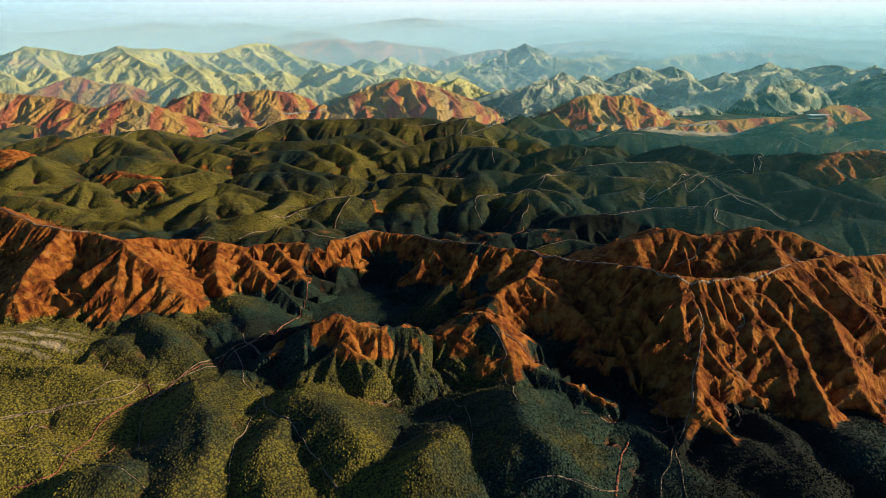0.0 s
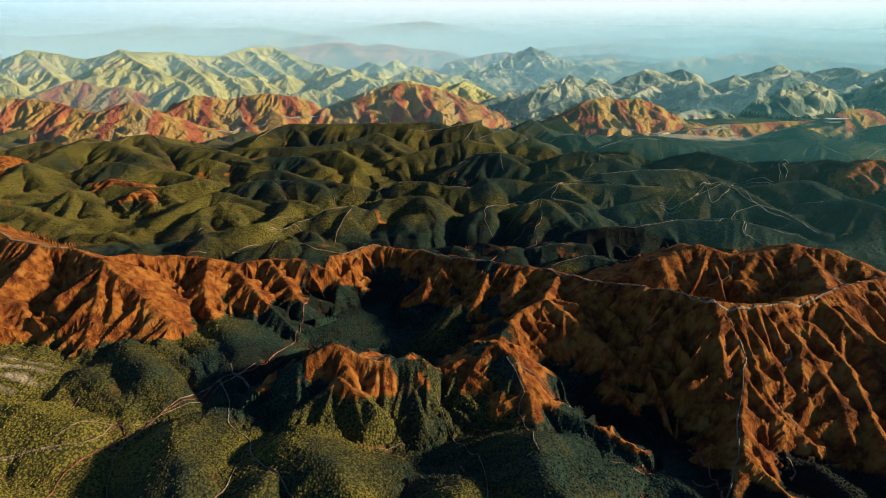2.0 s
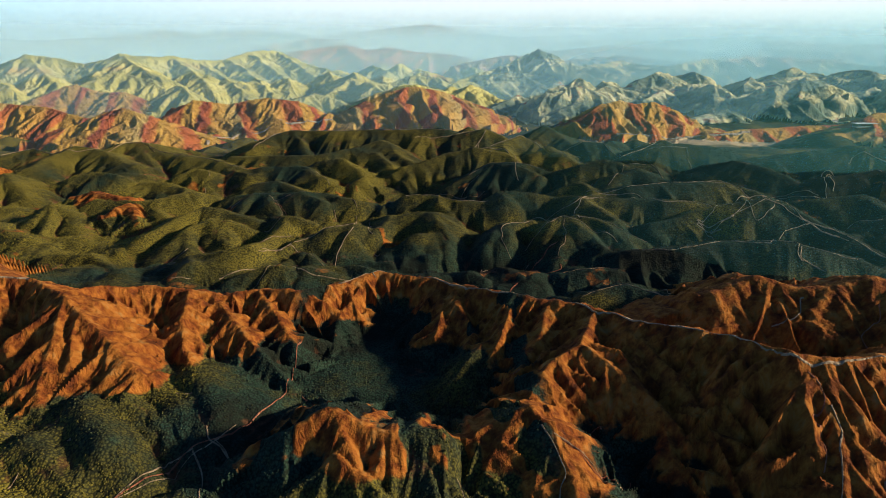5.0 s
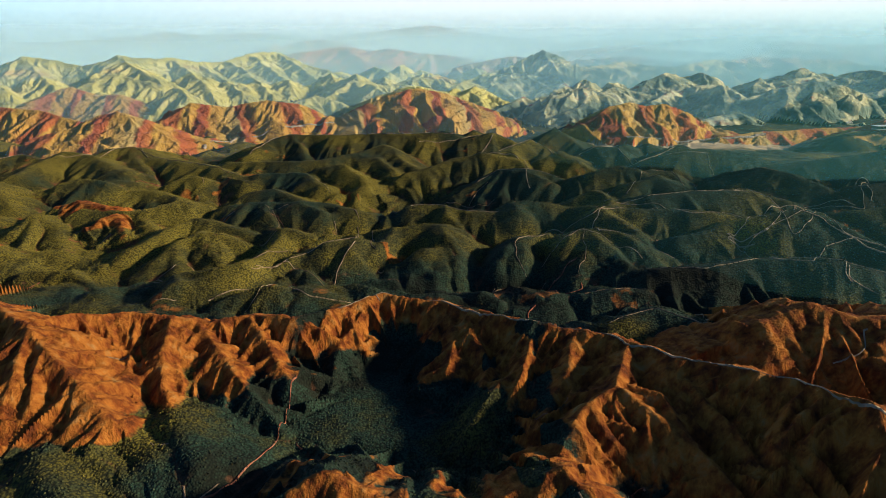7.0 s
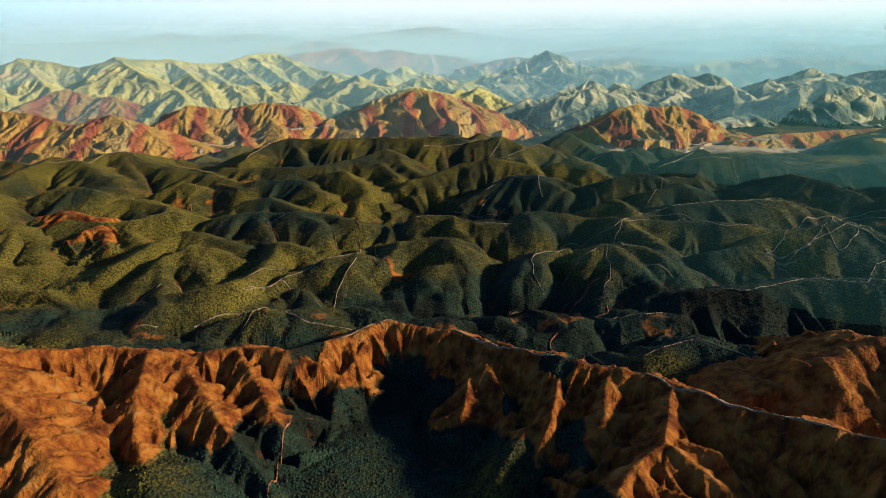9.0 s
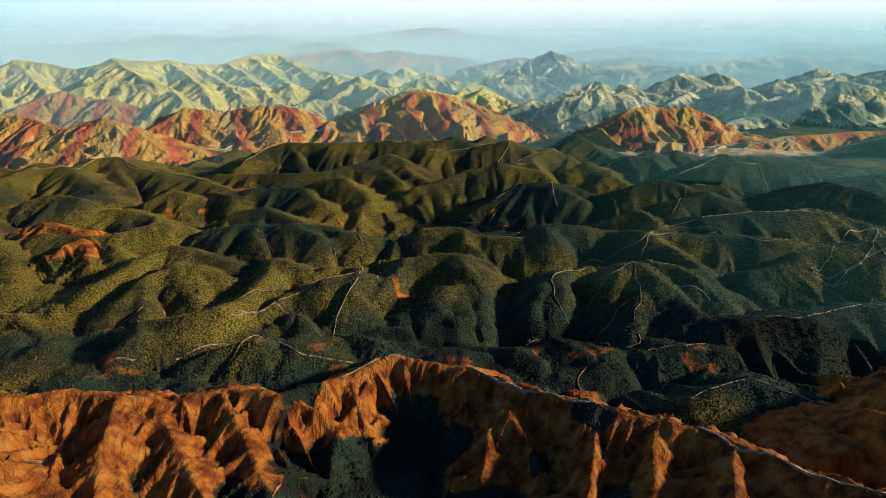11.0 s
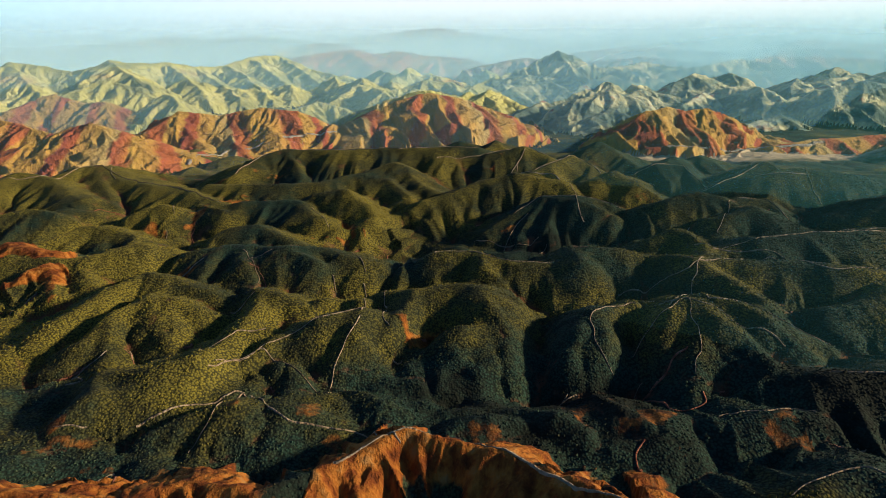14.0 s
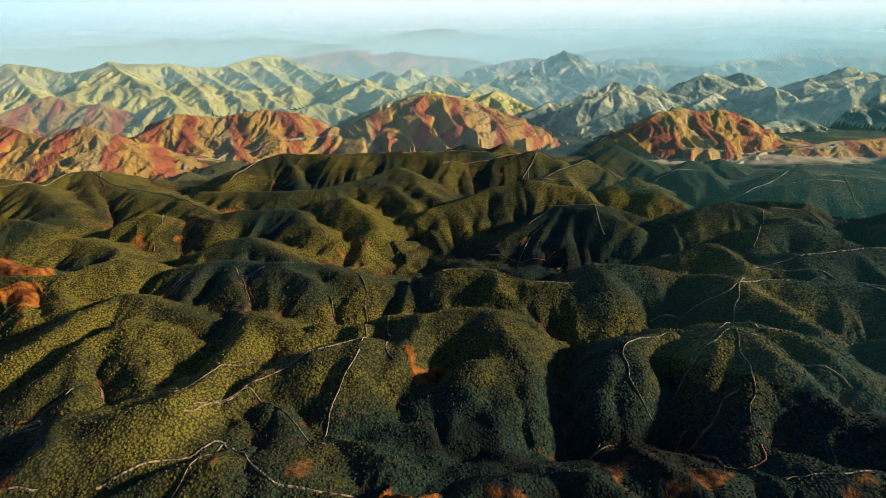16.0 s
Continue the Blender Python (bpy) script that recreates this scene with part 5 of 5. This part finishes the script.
trail([(-282.8, 704.2), (-277.3, 793.9), (-248.8, 816.4), (-213.6, 849.8), (-173.6, 875.3)], 8.0, "stream_bed", "dry grey gravel stream bed", GRAVEL, 3.0)


# tracks on the slopes towards the hazy side
trail([(114.5, 328.2), (122.7, 331.3), (152.8, 369.6), (178.7, 373.9), (194.9, 363.0), (199.8, 367.3), (214.8, 395.7), (221.7, 397.3), (222.1, 378.3)], 0.9)
trail([(149.8, 335.5), (156.1, 327.6), (159.9, 316.1), (163.5, 305.6), (168.4, 296.9)], 1.1)
trail([(114.5, 328.2), (117.8, 318.1), (120.0, 294.7), (129.7, 288.2)], 0.8)
trail([(152.8, 369.6), (139.3, 323.3), (148.6, 327.4), (157.6, 337.4)], 0.7)
trail([(140.0, 283.4), (137.6, 278.1), (139.7, 274.8), (142.5, 269.0)], 0.9)
trail([(129.7, 288.2), (147.6, 310.4), (161.1, 313.9)], 0.7)
trail([(73.8, 388.0), (84.1, 380.6), (100.1, 373.5), (107.3, 353.1), (126.1, 351.1), (133.8, 333.9)], 0.8)
trail([(44.2, 330.7), (59.5, 351.4), (69.1, 367.4)], 0.6)
trail([(-15.0, 440.8), (9.1, 430.3), (16.4, 433.0)], 0.7)
trail([(-104.9, 146.8), (-97.4, 154.1), (-82.7, 161.0), (-64.2, 186.1)], 0.5)
trail([(-123.2, 135.1), (-113.5, 141.3), (-101.5, 143.3)], 0.4)
trail([(-120.9, 131.2), (-96.4, 121.8)], 0.35)
trail([(28.7, 108.9), (36.6, 108.3), (40.9, 108.9)], 0.5)

# thin tracks along some of the green crests
own = np.random.default_rng(5)
for kind, lines in HILLS:
    for crest, *_ in lines:
        mx, my = np.mean([p[0] for p in crest]), np.mean([p[1] for p in crest])
        if kind == "green_hill" and 240 < my < 620 and len(crest) > 2 and own.random() < (0.6 if mx > 20 else 0.22):
            trail([p[:2] for p in crest], 0.55, label="faint pale track along a scrubby crest", wander=1.2)


# dry rills that run down the gullies
def rill_line(x, y, steps):
    line = [(x, y)]
    for _ in range(steps):
        h = height([x + 1.5, x - 1.5, x, x], [y, y, y + 1.5, y - 1.5])
        gx, gy = (h[0] - h[1]) / 3, (h[2] - h[3]) / 3
        g = math.hypot(gx, gy)
        if g < 0.04:
            break
        x, y = x - 2.2 * gx / g, y - 2.2 * gy / g
        line.append((x, y))
    return line


made = 0
for _ in range(6000):
    y = 118 + 400 * own.random() ** 1.2
    x = (own.random() * 2 - 1) * 0.72 * fan_width(y)
    if made < 230 and of_grid(GULLY, x, y) > 0.45 and of_grid(OWNER, x, y) > 0:
        line = rill_line(x, y, 6 + int(14 * own.random()))
        if len(line) > 5:
            trail(line[::2], 0.6 + 0.5 * own.random(), "wash", "thin dry rill of pale red soil in a gully", WASH if own.random() < 0.6 else DUST, 0.5)["group"] = "dry rills"
            made += 1



# ---- tinted sheets that stand in for haze over the far valleys, and the sky behind ----
def veil(y, half, top, density, tint, left=1.0, slant=-0.5):
    """A thin upright tinted sheet in place of haze, slantwise across the view, thinning out upwards."""
    m = bpy.data.materials.new("haze")
    m.use_nodes = True
    t = m.node_tree
    t.nodes.clear()
    co = node(t, "ShaderNodeTexCoord").outputs["Object"]
    x = node(t, "ShaderNodeSeparateXYZ", {"Vector": co})
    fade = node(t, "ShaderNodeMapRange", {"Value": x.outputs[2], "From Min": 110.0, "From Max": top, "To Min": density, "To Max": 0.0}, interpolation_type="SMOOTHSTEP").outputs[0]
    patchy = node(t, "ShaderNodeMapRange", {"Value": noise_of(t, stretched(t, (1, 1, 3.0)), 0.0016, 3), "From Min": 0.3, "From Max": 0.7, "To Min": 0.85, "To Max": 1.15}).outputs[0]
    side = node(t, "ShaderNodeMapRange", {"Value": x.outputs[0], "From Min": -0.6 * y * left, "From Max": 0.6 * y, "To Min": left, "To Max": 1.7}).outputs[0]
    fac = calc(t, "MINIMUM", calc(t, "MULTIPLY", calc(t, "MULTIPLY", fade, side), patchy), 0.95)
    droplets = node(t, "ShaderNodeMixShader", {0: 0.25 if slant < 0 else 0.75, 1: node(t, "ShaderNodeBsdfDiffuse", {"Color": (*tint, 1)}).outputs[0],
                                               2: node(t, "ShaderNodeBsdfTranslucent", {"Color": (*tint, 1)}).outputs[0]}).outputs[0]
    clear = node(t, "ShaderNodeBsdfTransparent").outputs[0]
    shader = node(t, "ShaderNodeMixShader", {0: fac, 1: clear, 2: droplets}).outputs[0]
    t.links.new(shader, node(t, "ShaderNodeOutputMaterial").inputs["Surface"])
    v = np.array([(-half, y + slant * half, 30), (half, y - slant * half, 30), (half, y - slant * half, top), (-half, y + slant * half, top)])
    ob = quick_mesh("haze_sheet", v, np.array([[0, 1, 2, 3]]), m)
    return tagged(ob, "thin tinted sheet standing in for haze over the far valleys", "haze", "haze banks", "stuff")


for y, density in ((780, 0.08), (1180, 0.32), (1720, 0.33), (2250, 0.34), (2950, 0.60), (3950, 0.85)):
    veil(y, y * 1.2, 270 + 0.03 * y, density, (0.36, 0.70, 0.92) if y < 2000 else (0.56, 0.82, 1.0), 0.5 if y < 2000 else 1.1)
for y, density in ((345, 0.035), (530, 0.08)):      # teal sheets added to lighten one side
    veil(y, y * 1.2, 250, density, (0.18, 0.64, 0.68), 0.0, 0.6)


def sky_backdrop():
    m = bpy.data.materials.new("hazy_sky")
    m.use_nodes = True
    t = m.node_tree
    t.nodes.clear()
    co = node(t, "ShaderNodeTexCoord").outputs["Object"]
    x = node(t, "ShaderNodeSeparateXYZ", {"Vector": co})
    across = node(t, "ShaderNodeMapRange", {"Value": x.outputs[0], "From Min": -3600.0, "From Max": 3600.0}).outputs[0]
    up = node(t, "ShaderNodeMapRange", {"Value": x.outputs[2], "From Min": 150.0, "From Max": 520.0}).outputs[0]
    low = ramp(t, across, [(0.0, (0.50, 0.74, 0.86)), (0.5, (0.72, 0.85, 0.89)), (1.0, (0.48, 0.76, 0.77))])
    high = ramp(t, across, [(0.0, (0.58, 0.86, 0.97)), (0.35, (0.82, 0.92, 0.97)), (0.8, (0.92, 0.97, 0.97)), (1.0, (0.84, 0.95, 0.94))])
    colour = mix(t, calc(t, "ADD", up, calc(t, "MULTIPLY", calc(t, "SUBTRACT", noise_of(t, stretched(t, (1, 1, 2.5)), 0.0009, 3), 0.5), 0.35)), low, high)
    glow = node(t, "ShaderNodeEmission", {"Color": colour, "Strength": 0.84}).outputs[0]
    t.links.new(glow, node(t, "ShaderNodeOutputMaterial").inputs["Surface"])
    ob = quick_mesh("backdrop", np.array([(-9000, 4870, 0), (9000, 4870, 0), (9000, 4870, 1600), (-9000, 4870, 1600)]), np.array([[0, 1, 2, 3]]), m)
    return tagged(ob, "pale hazy sky over the horizon", "sky", kind="structure")


sky_backdrop()

# ---- a shelter, parked cars and a bus by the far road ----
def plain(name, colour, rough=0.5, metal=0.0):
    m, t, b = material(name, rough)
    co = node(t, "ShaderNodeTexCoord").outputs["Object"]
    fac = grey(t, noise_of(t, co, 1.5, 4), 0.3, 0.7)
    t.links.new(mix(t, fac, tuple(0.8 * c for c in colour), colour), b.inputs["Base Color"])
    b.inputs["Metallic"].default_value = metal
    b.inputs["Specular IOR Level"].default_value = 0.4
    return m


WHITE_ROOF = plain("white_painted_metal", (0.75, 0.76, 0.74), 0.4)
CONCRETE = plain("weathered_concrete", (0.42, 0.4, 0.36), 0.9)
DARK_STEEL = plain("dark_steel", (0.06, 0.06, 0.065), 0.5, 0.6)
TYRE = plain("tyre_rubber", (0.02, 0.02, 0.02), 0.9)
WINDOW = plain("tinted_glass", (0.02, 0.03, 0.035), 0.08)
PAINTS = [plain("car_paint_" + n, c, 0.3) for n, c in (("white", (0.7, 0.7, 0.68)), ("grey", (0.14, 0.15, 0.16)), ("dark_blue", (0.03, 0.05, 0.12)))]


def box(bm, size, at, bevel=0.0):
    g = bmesh.ops.create_cube(bm, size=1.0, matrix=Matrix.Translation(at) @ Matrix.Diagonal((*size, 1)))
    if bevel:
        edges = list({e for v in g["verts"] for e in v.link_edges})
        bmesh.ops.bevel(bm, geom=edges, offset=bevel, segments=2, affect="EDGES")


def part(name, bm, mat, parent, label=""):
    me = bpy.data.meshes.new(name)
    bm.to_mesh(me)
    bm.free()
    me.materials.append(mat)
    ob = new(name, me)
    ob.parent = parent
    return tagged(ob, label)


def boxes(*specs):
    bm = bmesh.new()
    for size, at, bevel in specs:
        box(bm, size, at, bevel)
    return bm


def vehicle(name, length, width, tall, paint, cabin, label, category, group):
    """A parked vehicle with its nose along +x; its body is cut in at the cabin."""
    base = tagged(new(name), label, category, group)
    body = bmesh.new()
    box(body, (length, width, tall * 0.42), (0, 0, 0.32 + tall * 0.21), 0.12)
    part("body", body, paint, base)
    top = bmesh.new()
    box(top, (length * cabin, width * 0.9, tall * 0.45), (-length * (0.5 - cabin / 2) * 0.35, 0, 0.30 + tall * 0.62), 0.14)
    for v in top.verts:
        if v.co.z > 0.3 + tall * 0.6:
            v.co.x *= 0.88
    part("cabin", top, paint, base)
    for side in (-1, 1):
        part("side_window", boxes(((length * cabin * 0.84, 0.03, tall * 0.24), (-length * (0.5 - cabin / 2) * 0.33, side * (width * 0.45 + 0.012), 0.30 + tall * 0.64), 0.0)), WINDOW, base, "dark tinted side window")
    for sx in (-0.32, 0.32):
        for sy in (-1, 1):
            w = bmesh.new()
            bmesh.ops.create_cone(w, segments=14, radius1=0.33, radius2=0.33, depth=0.22, cap_ends=True,
                                  matrix=Matrix.Translation((sx * length, sy * (width / 2 - 0.08), 0.33)) @ Matrix.Rotation(math.pi / 2, 4, "X"))
            part("wheel", w, TYRE, base)
    return base


def shelter(length, depth, tall):
    """An open visitors' shelter: a white flat roof on posts before a low back wall."""
    base = tagged(new("visitor_shelter"), "long open shelter with a flat white metal roof on posts", "shelter")
    part("floor_slab", boxes(((length, depth, 1.2), (0, 0, -0.35), 0.03)), CONCRETE, base)
    part("roof", boxes(((length + 2, depth + 2.4, 0.35), (0, -0.4, tall + 0.3), 0.08)), WHITE_ROOF, base, "flat white metal roof")
    part("fascia", boxes(((length + 2.1, 0.12, 0.5), (0, -depth / 2 - 1.62, tall + 0.22), 0.02)), WHITE_ROOF, base)
    part("back_wall", boxes(((length - 0.4, 0.25, tall - 0.1), (0, depth / 2 - 0.3, tall / 2 + 0.2), 0.02)), CONCRETE, base, "dark weathered back wall")
    for k in range(8):
        part("post", boxes(((0.22, 0.22, tall - 0.1), (-length / 2 + 0.6 + k * (length - 1.2) / 7, -depth / 2 + 0.3, tall / 2 + 0.2), 0.03)), DARK_STEEL, base)
    return base


def stand(ob, x, y, turn, lift=0.0):
    ob.matrix_basis = pose(x, y, float(height(x, y)[0]) + lift, 0, 0, turn)


stand(shelter(24, 7, 3.2), 465, 730, 8, 0.6)
first = {}
for k, (x, y) in enumerate(((523, 756), (536, 766), (541, 766), (771, 1079), (553, 768), (561, 770))):
    paint = (1, 0, 1, 2, 1, 0)[k]
    if paint not in first:
        words = ("white", "grey", "dark blue")[paint]
        first[paint] = vehicle("parked_car", 4.4, 1.8, 1.5, PAINTS[paint], 0.55, words + " car parked on the dusty hilltop", "car", "parked cars")
        stand(first[paint], x, y, 70 + 13 * k)
    else:
        copy_thing(first[paint], pose(x, y, float(height(x, y)[0]), 0, 0, 70 + 13 * k))
stand(vehicle("tour_bus", 10.5, 2.5, 3.1, PAINTS[0], 0.94, "white tour bus parked beside the dirt road", "bus", ""), 607, 1002, 12)
